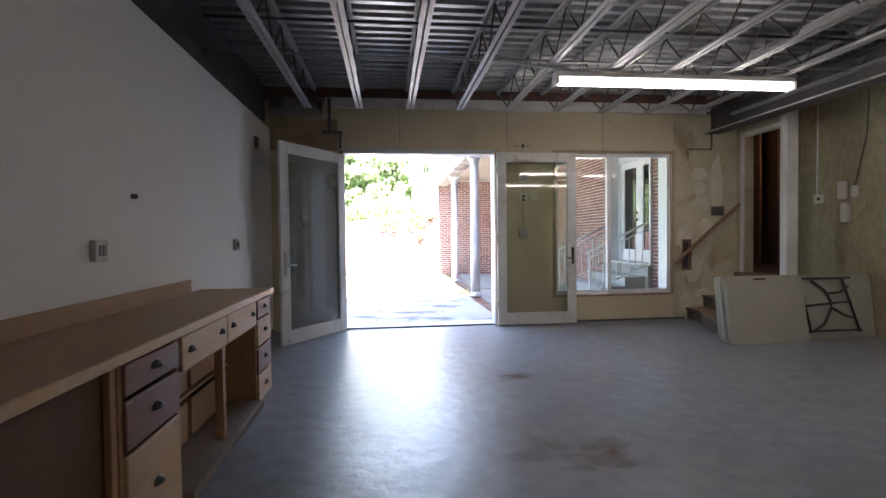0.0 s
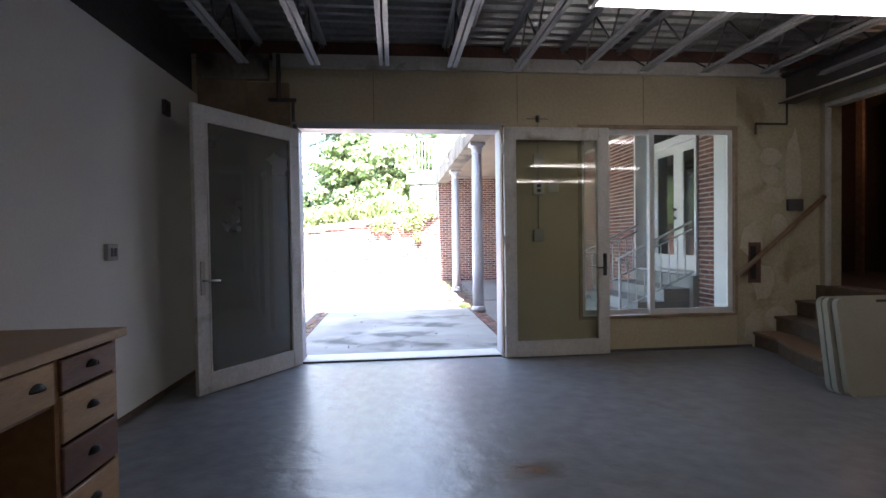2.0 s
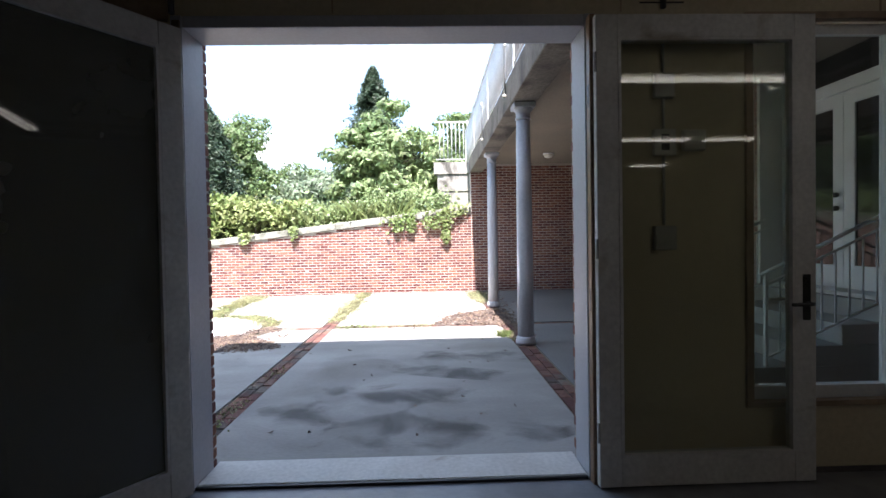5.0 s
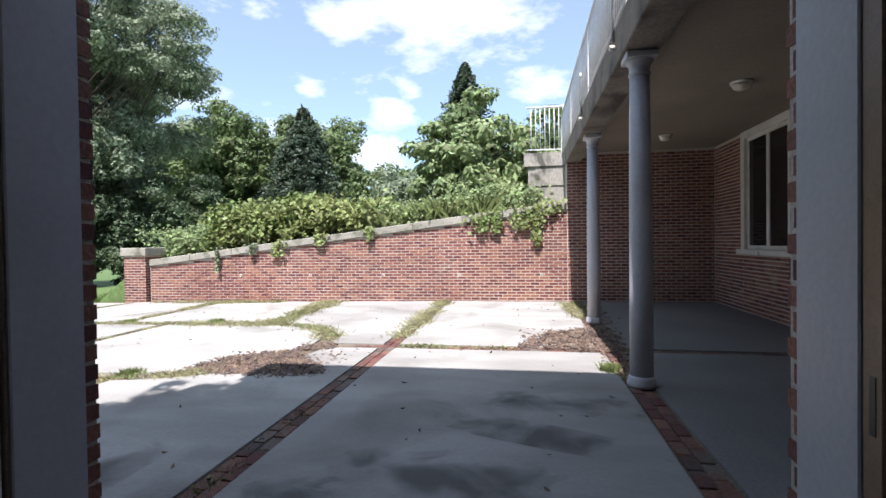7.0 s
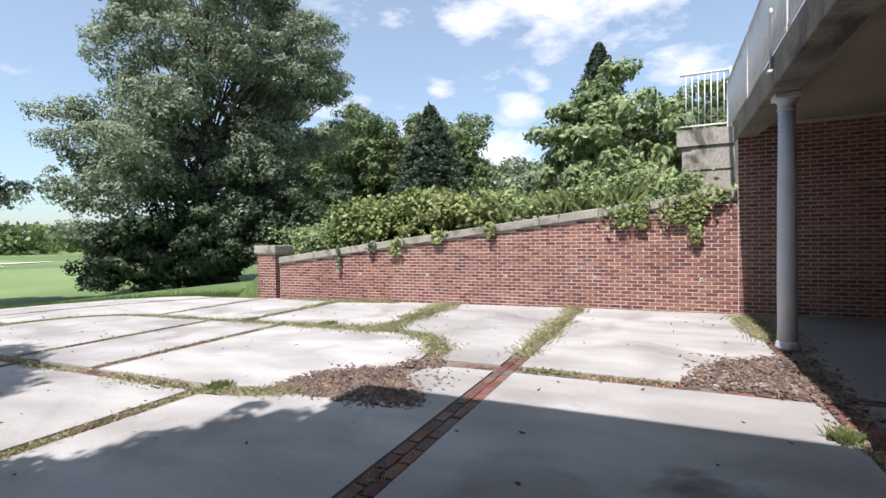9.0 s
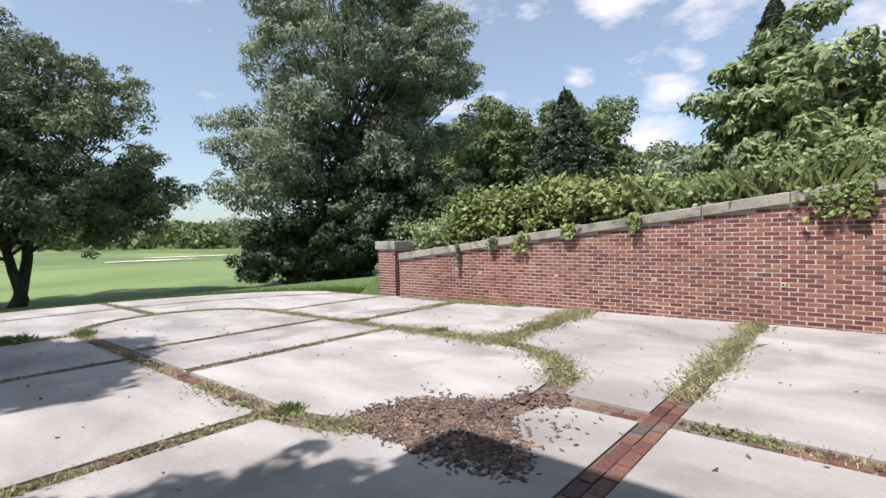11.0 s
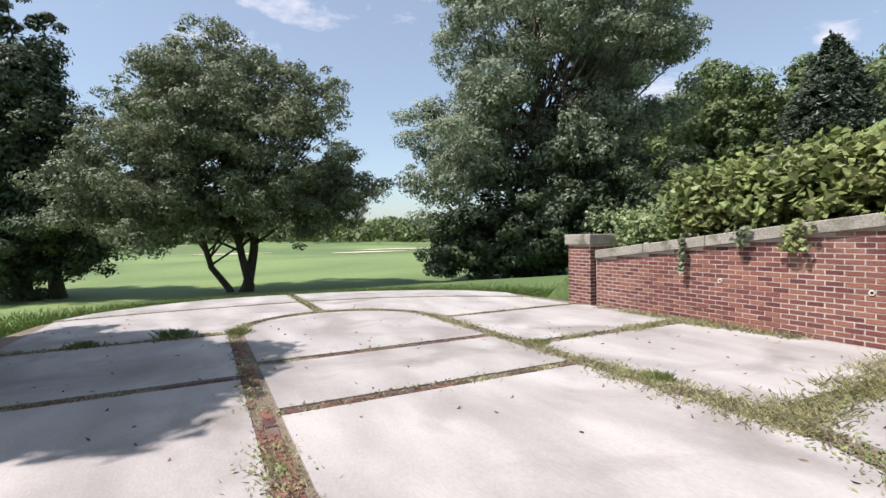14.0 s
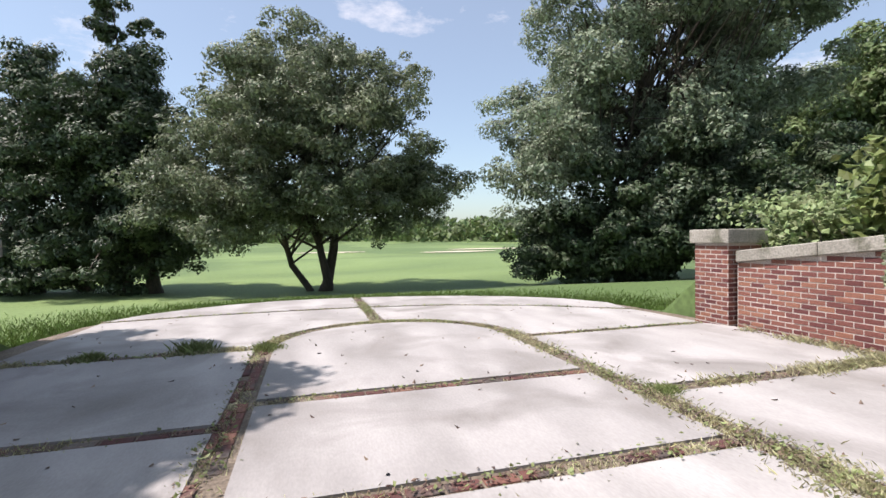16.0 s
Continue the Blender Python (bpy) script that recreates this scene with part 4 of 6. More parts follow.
# ---------------------------------------------------------------- folded tables leaning by the stairs
def folding_table(length, depth, label, legs, m):
    """Built flat: top face towards -y, long edge along x, standing on its long edge."""
    t = thing("folding_table", (0, 0, 0), label, "table", "folded tables")
    bm = box(0, length, 0, 0.045, 0, depth)
    up = [e for e in bm.edges if abs(e.verts[0].co.y - e.verts[1].co.y) > 0.01]
    bmesh.ops.bevel(bm, geom=up, offset=0.06, segments=4, affect="EDGES", profile=0.5)
    part("tabletop", bm, TABLETOP, t)
    part("edge_rim", box(0.07, length - 0.07, -0.006, 0.0, 0.004, 0.02), TABLETOP, t)
    part("edge_rim", box(0.07, length - 0.07, -0.006, 0.0, depth - 0.02, depth - 0.004), TABLETOP, t)
    if legs:
        rows = [[(0.72, 0.72), (1.33, 0.72)], [(0.78, 0.10), (1.40, 0.10)], [(0.74, 0.71), (0.82, 0.08)], [(1.24, 0.71), (1.38, 0.08)],
                [(0.80, 0.40), (1.32, 0.44)], [(0.86, 0.72), (1.02, 0.58), (1.08, 0.45), (1.08, 0.36), (0.98, 0.18), (0.86, 0.10)], [(1.30, 0.62), (1.20, 0.55), (1.06, 0.54)], [(1.33, 0.24), (1.22, 0.28), (1.10, 0.36)]]
        for pts in rows:
            part("leg_tube", tube([(1.0 + (x - 0.72) * 1.12, -0.03, z) for x, z in pts], 0.014, 6), BLACK, t, "black folded steel leg tube")
    else:
        part("handle_slot", box(length * 0.36, length * 0.52, -0.004, 0.0, depth - 0.04, depth - 0.012, 0.001), BLACK, t, "dark carrying handle slot")
    t.matrix_basis = m
    return t


folding_table(1.98, 0.77, "long folded plastic table, legs outward, leaning on edge", True, pose(4.40, 4.86, IN_Z, -8, 0, -1.0))
folding_table(0.98, 0.77, "beige folded plastic table standing on edge in front", False, pose(4.43, 4.73, IN_Z, -9, 0, 0.5))
folding_table(0.98, 0.77, "second beige folded table stacked behind the first", False, pose(4.40, 4.795, IN_Z, -8.5, 0, 0.0))


# ---------------------------------------------------------------- fluorescent fixtures
def fixture(x, y, z, length):
    f = thing("fluorescent_fixture", (x, y, z), "twin-tube fluorescent strip light with white channel", "strip light", "strip lights")
    part("channel", extrude_x(0, length, [(-0.055, 0.03), (-0.03, 0.0), (0.03, 0.0), (0.055, 0.03), (0.055, 0.075), (-0.055, 0.075)], x, y, z), DUSTY_WHITE, f)
    for s in (-1, 1):
        part("tube", tube([(x + 0.05, y + s * 0.042, z - 0.022), (x + length - 0.05, y + s * 0.042, z - 0.022)], 0.016, 8), TUBE, f, "glowing fluorescent tube")
    for e in (0.0, length - 0.03):
        part("end_cap", box(x + e, x + e + 0.03, y - 0.07, y + 0.07, z - 0.05, z + 0.03, 0.006), DUSTY_WHITE, f)
    for e in (0.3, length - 0.3):
        part("hanger", tube([(x + e, y, z + 0.07), (x + e, y, 3.36)], 0.004, 5), DARK_STEEL, f)
    return f


def extrude_x(x0, x1, outline, x, y, z):
    bm = bmesh.new()
    a = [bm.verts.new((x + x0, y + p, z + q)) for p, q in outline]
    b = [bm.verts.new((x + x1, y + p, z + q)) for p, q in outline]
    bm.faces.new(a)
    bm.faces.new(b[::-1])
    n = len(outline)
    for i in range(n):
        bm.faces.new((a[i], b[i], b[(i + 1) % n], a[(i + 1) % n]))
    bmesh.ops.recalc_face_normals(bm, faces=bm.faces[:])
    return bm


fix = fixture(2.22, 4.33, 2.83, 2.57)
copy_thing(fix, pose(3.8, 1.5, 2.83))
copy_thing(fix, pose(3.8, -1.2, 2.83))
copy_thing(fix, pose(2.6, -4.6, 2.83))


# ---------------------------------------------------------------- far sand bunkers
def bunker(x, y, rx, ry, seed):
    r = random.Random(seed)
    bm = bmesh.new()
    c = bm.verts.new((x, y, land(x, y) + 0.16))
    ring = []
    for i in range(20):
        a = 2 * math.pi * i / 20
        k = r.uniform(0.8, 1.15)
        px, py = x + rx * k * math.cos(a), y + ry * k * math.sin(a)
        ring.append(bm.verts.new((px, py, land(px, py) + 0.12)))
    for i in range(20):
        bm.faces.new((c, ring[i], ring[(i + 1) % 20]))
    solid("sand_bunker", bm, SAND, "pale sand bunker far out on the golf lawn", "bunker", "sand bunkers")


for i, (x, y, rx, ry) in enumerate([(-84, 36, 2.2, 7), (-96, 46, 2.5, 9), (-92, 14, 2, 6)]):
    bunker(x, y, rx, ry, i)


# ---------------------------------------------------------------- porch, columns, house above
def column(x, y):
    c = thing("porch_column", (x, y, 0), "round white painted porch column with moulded capital", "column", "porch columns")
    part("base", lathe([(0.128, 0.0), (0.128, 0.04), (0.118, 0.06), (0.12, 0.075), (0.104, 0.10)], 28, (x, y, 0)), COLUMN, c)
    part("shaft", lathe([(0.102, 0.098), (0.102, 0.9), (0.097, 1.8), (0.085, 2.83)], 28, (x, y, 0)), COLUMN, c)
    part("capital", lathe([(0.085, 2.825), (0.098, 2.835), (0.098, 2.85), (0.088, 2.86), (0.092, 2.92), (0.12, 2.955), (0.125, 2.965)], 28, (x, y, 0)), COLUMN, c)
    part("abacus", box(x - 0.135, x + 0.135, y - 0.135, y + 0.135, 2.966, 3.028, 0.008), COLUMN, c)
    return c


first = column(2.44, 10.0)
copy_thing(first, pose(2.48, 13.46, 0))

porch = thing("porch_canopy", (4, 11, 3.03), "stained concrete porch slab with an edge beam", "canopy")
part("edge_beam", box(2.28, 2.60, Y_OUT + 0.002, 16.60, 3.03, 3.40, 0.01), BEAM, porch)
part("soffit_trim", box(2.602, 2.70, Y_OUT + 0.002, WALL_Y - 0.002, 3.12, 3.24, 0.006), SHADED_CREAM, porch)
part("ceiling", box(2.704, 5.6, Y_OUT + 0.002, WALL_Y + 0.3, 3.24, 3.34), SHADED_CREAM, porch)
part("deck", box(2.604, 9.5, Y_OUT + 0.002, 18.2, 3.345, 3.40), WEATHERED, porch)
for x, y in ((4.0, 11.75), (3.94, 14.77)):
    l = thing("porch_light", (x, y, 3.2), "small white dome ceiling light on the porch", "ceiling light", "porch lights")
    part("dome", lathe([(0.02, 3.13), (0.07, 3.145), (0.10, 3.175), (0.11, 3.21)], 18, (x, y, 0)), IVORY, l)
    part("ring", lathe([(0.125, 3.21), (0.125, 3.238)], 18, (x, y, 0)), WHITE, l)


def railing(a, b, z0, height, label, gap=0.11):
    """Upright bars between two rails, with posts."""
    a, b = Vector((*a, 0)), Vector((*b, 0))
    run = (b - a).length
    u = (b - a) / run
    r = thing("terrace_railing", ((a + b) / 2).to_tuple()[:2] + (z0,), label, "railing", "terrace railings")
    at = lambda s, z: (a + u * s) + Vector((0, 0, z))
    part("top_rail", tube([at(0, z0 + height), at(run, z0 + height)], 0.026, 8), RAILPAINT, r)
    part("bottom_rail", tube([at(0, z0 + 0.1), at(run, z0 + 0.1)], 0.016, 6), RAILPAINT, r)
    bar = mesh_of("baluster", tube([(0, 0, 0.1), (0, 0, height)], 0.011, 5), RAILPAINT)
    n = int(run / gap)
    for i in range(1, n):
        o = adopt(new("baluster", bar), r)
        o.matrix_basis = Matrix.Translation(at(run * i / n, z0))
    for i in range(int(run / 2.2) + 1):
        p = at(run * i / max(int(run / 2.2), 1), 0)
        part("post", box(p.x - 0.022, p.x + 0.022, p.y - 0.022, p.y + 0.022, z0, z0 + height + 0.05, 0.004), RAILPAINT, r)
    return r


railing((2.315, 7.2), (2.315, 17.75), 3.40, 1.0, "white metal terrace railing with close upright bars")
railing((2.36, 17.75), (1.45, 17.75), 3.515, 1.16, "white metal railing returning along the upper wall")
solid("upper_retaining_wall", boxes([(1.65, 2.6, 17.6, 17.95, 1.8, 3.18), (1.38, 2.62, 17.56, 17.99, 3.184, 3.515), (1.48, 1.65, 17.62, 17.93, 1.8, 3.18), (1.58, 2.61, 17.575, 17.6, 2.70, 2.78)]), WEATHERED, "grey weathered concrete upper retaining wall", "wall", kind="structure")

for y in (10.3, 13.1):
    gp = thing("gooseneck_pipe", (2.26, y, 3.25), "thin white bent pipe on the canopy edge", "pipe", "canopy pipes")
    part("pipe", tube([(2.265, y, 3.22), (2.262, y, 3.80), (2.255, y - 0.03, 3.87), (2.25, y - 0.10, 3.88), (2.25, y - 0.14, 3.82)], 0.017, 7), RAILPAINT, gp)
    part("outlet", lathe([(0.025, 0), (0.025, 0.05)], 10), IVORY, gp).matrix_basis = pose(2.28, y, 3.22, 0, -90, 0)

# brick shell of the house: mortar cores, bricks follow at the end
quad_wall("house_wall_north", [(-0.088, -0.04, Y_OUT - 0.048, Y_OUT - 0.005, 0.0, 2.53), (2.09, 2.138, Y_OUT - 0.048, Y_OUT - 0.005, 0.0, 2.53), (-1.6, -0.09, Y_OUT - 0.098, Y_OUT - 0.005, -0.25, 3.6), (2.14, 2.95, Y_OUT - 0.098, Y_OUT - 0.005, -0.25, 2.53), (4.80, 5.4, Y_OUT - 0.098, Y_OUT - 0.005, -0.25, 3.2),
                               (2.95, 4.80, Y_OUT - 0.098, Y_OUT - 0.005, -0.25, 0.34), (-0.09, 4.80, Y_OUT - 0.098, Y_OUT - 0.005, 2.53, 3.22)], MORTAR, "red brick house wall round the doorway")
quad_wall("house_upper_storey", [(-1.6, 10.0, 6.4, Y_OUT - 0.014, 3.62, 5.95), (-1.7, 10.1, 6.3, 6.86, 5.954, 6.15), (-1.6, -1.3, -7.2, 6.39, 3.62, 5.95), (-1.6, 10.0, -7.2, -6.9, 3.62, 5.95), (-1.6, 10.0, -7.2, 6.7, 6.154, 6.21)], BRICK, "red brick upper storey of the house with a flat eave", "house")
quad_wall("house_wall_side", [(-1.6, -1.26, -7.2, Y_IN, -0.25, 3.6)], BRICK, "red brick side wall of the house")
quad_wall("porch_wall_far", [(2.30, 5.6, WALL_Y + 0.005, WALL_Y + 0.35, -0.25, 3.34)], MORTAR, "shaded red brick wall closing the porch")
PW = 5.30
quad_wall("porch_wall_side", [(PW + 0.005, PW + 0.3, 6.75, 7.918, -0.25, 3.24), (PW + 0.005, PW + 0.3, 9.742, 13.2, -0.25, 3.24), (PW + 0.005, PW + 0.3, 14.95, WALL_Y, -0.25, 3.24), (PW + 0.005, PW + 0.3, 13.2, 14.95, -0.25, 1.12)], MORTAR, "shaded red brick house wall under the porch")


def sash_window():
    y0, y1, z0, z1 = 13.2, 14.95, 1.12, 3.24
    w = tagged(thing("window_2", (PW, 13.8, z0), "white framed dark window under the porch", "window"), kind="structure")
    part("casing", boxes([(PW - 0.03, PW + 0.12, y0, y0 + 0.14, z0, z1), (PW - 0.03, PW + 0.12, y1 - 0.14, y1, z0, z1), (PW - 0.03, PW + 0.12, y0 + 0.14, y1 - 0.14, z1 - 0.12, z1)]), DUSTY_WHITE, w)
    part("sill", box(PW - 0.09, PW + 0.12, y0 - 0.05, y1 + 0.05, z0 - 0.07, z0 + 0.02, 0.008), DUSTY_WHITE, w)
    for k in range(2):
        a, b = y0 + 0.14 + k * 0.735, y0 + 0.14 + (k + 1) * 0.735
        s = part("sash", boxes([(PW + 0.03, PW + 0.07, a, a + 0.05, z0 + 0.021, z1 - 0.121), (PW + 0.03, PW + 0.07, b - 0.05, b, z0 + 0.021, z1 - 0.121), (PW + 0.03, PW + 0.07, a + 0.05, b - 0.05, z0 + 0.021, z0 + 0.09), (PW + 0.03, PW + 0.07, a + 0.05, b - 0.05, z1 - 0.18, z1 - 0.121)]), DUSTY_WHITE, w)
        part("pane", box(PW + 0.045, PW + 0.052, a + 0.05, b - 0.05, z0 + 0.09, z1 - 0.18), DARK_GLASS, s)


sash_window()


def porch_door():
    """Double glazed door at the back of a white lined recess."""
    y0, y1, z0, xd = 7.92, 9.74, 0.74, 5.56
    d = tagged(thing("door_2", (xd, 8.8, z0), "white glazed double door set back up the porch steps", "door"), kind="structure")
    for a, b in ((y0, y0 + 0.05), (y1 - 0.05, y1)):
        part("lining", box(PW - 0.03, xd + 0.05, a, b, z0, 3.238, 0.004), WHITE, d)
        part("lining_panel", boxes([(PW + 0.03, xd - 0.03, a - 0.004, b + 0.004, 0.95, 1.75), (PW + 0.03, xd - 0.03, a - 0.004, b + 0.004, 1.85, 3.0)]), WHITE, d)
    for a, b in ((y0 + 0.05, y0 + 0.15), (y1 - 0.15, y1 - 0.05)):
        part("jamb", box(xd - 0.02, xd + 0.05, a, b, z0, 3.238, 0.004), WHITE, d)
    part("head", box(xd - 0.03, xd + 0.05, y0 + 0.151, y1 - 0.151, 2.80, 2.93, 0.006), WHITE, d)
    part("transom", box(xd + 0.01, xd + 0.02, y0 + 0.151, y1 - 0.151, 2.931, 3.236), DARK_GLASS, d, "dark transom glass")
    part("threshold", box(PW - 0.02, xd + 0.04, y0 + 0.051, y1 - 0.051, z0 - 0.02, z0 + 0.02, 0.004), DUSTY_WHITE, d)
    mid = (y0 + y1) / 2
    for a, b in ((y0 + 0.151, mid - 0.002), (mid + 0.002, y1 - 0.151)):
        s = part("leaf", boxes([(xd, xd + 0.045, a, a + 0.13, z0 + 0.022, 2.798), (xd, xd + 0.045, b - 0.13, b, z0 + 0.022, 2.798), (xd, xd + 0.045, a + 0.13, b - 0.13, z0 + 0.022, 1.0), (xd, xd + 0.045, a + 0.13, b - 0.13, 2.66, 2.798)]), WHITE, d)
        part("pane", box(xd + 0.018, xd + 0.025, a + 0.13, b - 0.13, 1.0, 2.66), DARK_GLASS, s)
    for z in (1.60, 1.74):
        part("knob", lathe([(0.012, 0), (0.028, 0.02), (0.028, 0.045), (0.01, 0.06)], 12), DARK_METAL, d).matrix_basis = pose(xd, mid + 0.06, z, 0, -90, 0)


porch_door()
steps = thing("porch_steps", (4.7, 8.8, 0), "pale concrete steps rising to the recessed white door", "steps")
part("landing", box(5.22, 5.60, 7.925, 9.735, -0.2, 0.718, 0.006), CONCRETE, steps)
for k in range(3):
    part("step", box(4.02 + 0.40 * k, 5.218, 8.0, 9.66, -0.2 if k == 0 else 0.18 * k + 0.001, 0.18 * (k + 1), 0.006), CONCRETE, steps)


def stair_railing(y):
    r = thing("stair_railing", (4.7, y, 0), "thin painted steel railing sloping up the porch steps", "railing", "stair railings")
    line = lambda x, h: (x, y, h + (x - 4.18) * 0.45)
    part("top_rail", tube([line(4.12, 1.0), line(5.28, 1.02)], 0.019, 8), RAILPAINT, r)
    part("second_rail", tube([line(4.18, 0.89), line(5.28, 0.91)], 0.012, 6), RAILPAINT, r)
    part("bottom_rail", tube([line(4.18, 0.25), line(5.28, 0.26)], 0.012, 6), RAILPAINT, r)
    part("newel", box(4.165, 4.195, y - 0.015, y + 0.015, 0.18, 1.0, 0.003), RAILPAINT, r)
    for k in range(1, 9):
        part("bar", tube([line(4.18 + 0.125 * k, 0.25), line(4.18 + 0.125 * k, 0.9)], 0.009, 5), RAILPAINT, r)


stair_railing(8.05)
stair_railing(9.62)

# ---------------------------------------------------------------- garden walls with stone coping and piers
# Unseen wall added to keep the porch openings dark.
quad_wall("closing_wall", [(PW + 0.32, 5.8, 6.5, 16.5, -0.25, 3.24)], UNLIT, "unseen near-black wall added behind the porch openings")


def garden_wall(name, y0, y1, x0, x1, label):
    bm = extrude_y([(x0, -0.35), (x1, -0.35), (x1, wall_top(x1)), (x0, wall_top(x0))], y0, y1)
    return solid(name, bm, MORTAR, label, "wall", kind="structure")


NORTH = garden_wall("garden_wall_north", WALL_Y + 0.005, WALL_Y + 0.33, -8.06, 2.30, "sunlit red brick garden wall sloping down from the porch")
SOUTH = garden_wall("garden_wall_south", 6.42, Y_OUT - 0.005, -8.7, -1.6, "red brick garden wall sloping away from the house")


def coping(parent, x0, x1, y0, y1, n):
    rnd = random.Random(4)
    for k in range(n):
        a, b = x0 + (x1 - x0) * k / n + 0.004, x0 + (x1 - x0) * (k + 1) / n - 0.004
        lift = rnd.uniform(-0.006, 0.006)
        bm = extrude_y([(a, wall_top(a) + 0.002), (b, wall_top(b) + 0.002), (b, wall_top(b) + 0.17 + lift), (a, wall_top(a) + 0.17 + lift)], y0, y1)
        bmesh.ops.bevel(bm, geom=bm.edges[:], offset=0.012, segments=1, affect="EDGES")
        part("coping_stone", bm, STONE, parent, "grey weathered coping stone" if k == 0 else "")


coping(NORTH, -8.05, 2.29, WALL_Y - 0.055, WALL_Y + 0.40, 9)
coping(SOUTH, -8.69, -1.62, 6.35, Y_OUT + 0.05, 7)


def pier(x0, x1, y0, y1, label):
    p = thing("garden_pier", ((x0 + x1) / 2, (y0 + y1) / 2, -0.1), label, "pier", "brick piers")
    part("core", box(x0 + 0.005, x1 - 0.005, y0 + 0.005, y1 - 0.005, -0.35, 1.09), MORTAR, p)
    part("cap", box(x0 - 0.055, x1 + 0.055, y0 - 0.055, y1 + 0.055, 1.092, 1.30, 0.02, 2), STONE, p, "grey stone cap")
    return p


for x in (1.735, -0.10, -1.90, -3.72, -5.54):
    wp = thing("weep_pipe", (x, WALL_Y - 0.01, 0.58), "small pale pipe end set in the brick wall", "pipe", "weep pipes")
    part("ring", lathe([(0.034, 0), (0.034, 0.012), (0.018, 0.012), (0.018, 0.002)], 14), IVORY, wp).matrix_basis = pose(x, WALL_Y + 0.002, 0.58, 90, 0, 0)
    part("bore", lathe([(0.017, 0), (0.017, 0.007)], 12), BLACK, wp).matrix_basis = pose(x, WALL_Y + 0.002, 0.58, 90, 0, 0)

PIER_N = pier(-8.72, -8.10, 16.13, 16.75, "red brick pier with stone cap ending the wall")
PIER_S = pier(-9.32, -8.7, 6.24, 6.86, "red brick pier with stone cap beside the lawn")

# ---------------------------------------------------------------- paving slabs
SC, SR = 11.43, 1.62        # axis and radius of the rounded panel
XR, XL = -2.97, -8.75


def arc(cx, r, a0, a1, n=12):
    return [(cx + r * math.cos(radians(a0 + (a1 - a0) * i / n)), SC + r * math.sin(radians(a0 + (a1 - a0) * i / n))) for i in range(n + 1)]


RI, RO = SR - 0.11, SR + 0.11


def edge_between(y0, y1, n=10):
    """Outer rim of the paving between two y values."""
    ys = [y0 + (y1 - y0) * i / n for i in range(n + 1)]
    ex, ey = [p[0] for p in PATIO_EDGE], [p[1] for p in PATIO_EDGE]
    return [(float(np.interp(y, ey, ex)), y) for y in ys]


def outer(r, a0, a1, cx=XL, n=10):
    return arc(cx, r, a0, a1, n)


mid_line = [(-12.05, 6.9), (-12.3, 8.5), (-12.35, 10.0), (-12.3, 11.43), (-12.0, 13.0), (-11.2, 14.6), (-10.0, 16.1)]


def mid_between(y0, y1, off, n=8):
    ys = [y0 + (y1 - y0) * i / n for i in range(n + 1)]
    return [(float(np.interp(y, [p[1] for p in mid_line], [p[0] for p in mid_line])) + off, y) for y in ys]


SLABS = [
    [(-0.27, Y_OUT + 0.03), (2.30, Y_OUT + 0.03), (2.30, 11.31), (-0.27, 11.31)],
    [(-0.27, 11.56), (2.30, 11.56), (2.30, 16.2), (-0.27, 16.2)],
    [(-2.86, Y_OUT + 0.03), (-0.49, Y_OUT + 0.03), (-0.49, 11.31)] + arc(XR, RO + 0.05, -4, -86),
    [(-0.49, 11.56), (-0.49, 16.2), (-2.85, 16.2), (-2.85, SC + RO + 0.03)] + arc(XR, RO + 0.03, 84, 5),
    [(-4.86, SC - RI), (XR, SC - RI)] + arc(XR, RI, -90, 90) + [(-4.86, SC + RI)],
    [(-6.61, SC - RI), (-5.04, SC - RI), (-5.04, SC + RI), (-6.61, SC + RI)],
    [(-6.79, SC + RI), (XL, SC + RI)] + arc(XL, RI, 90, 270) + [(-6.79, SC - RI)],
    [(-5.88, SC + RO), (-3.12, SC + RO), (-3.12, 16.2), (-5.88, 16.2)],
    [(-8.42, SC + RO), (-6.08, SC + RO), (-6.08, 16.2), (-8.0, 16.2), (-8.42, 16.05)],
    [(-6.12, Y_OUT + 0.03), (-3.05, Y_OUT + 0.03), (-3.05, SC - RO), (-6.12, SC - RO)],
    [(-8.82, Y_OUT + 0.03), (-6.30, Y_OUT + 0.03), (-6.30, SC - RO), (-8.82, SC - RO)],
    [(-8.98, 6.9)] + mid_between(6.95, SC - 0.1, 0.07) + outer(RO + 0.02, 184, 264),
    outer(RO + 0.02, 176, 100) + [(-8.56, SC + RO + 0.03), (-8.56, 16.05)] + mid_between(16.0, SC + 0.1, 0.07),
    mid_between(SC - 0.1, 6.95, -0.05) + edge_between(6.9, SC - 0.1),
    mid_between(16.0, SC + 0.1, -0.05) + edge_between(SC + 0.1, 16.15),
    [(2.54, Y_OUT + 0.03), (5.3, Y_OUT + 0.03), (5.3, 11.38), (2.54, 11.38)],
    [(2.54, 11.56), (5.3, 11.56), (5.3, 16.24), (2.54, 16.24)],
]
patio = thing("patio", (0, 11, 0), "pale weathered concrete court slabs divided by brick bands", "paving")
tagged(patio, kind="structure")
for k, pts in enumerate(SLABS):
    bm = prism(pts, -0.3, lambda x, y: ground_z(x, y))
    # the last two slabs lie under the porch and get its shade as colour
    part("slab", bm, SHADED_SLAB if k >= 15 else CONCRETE, patio)


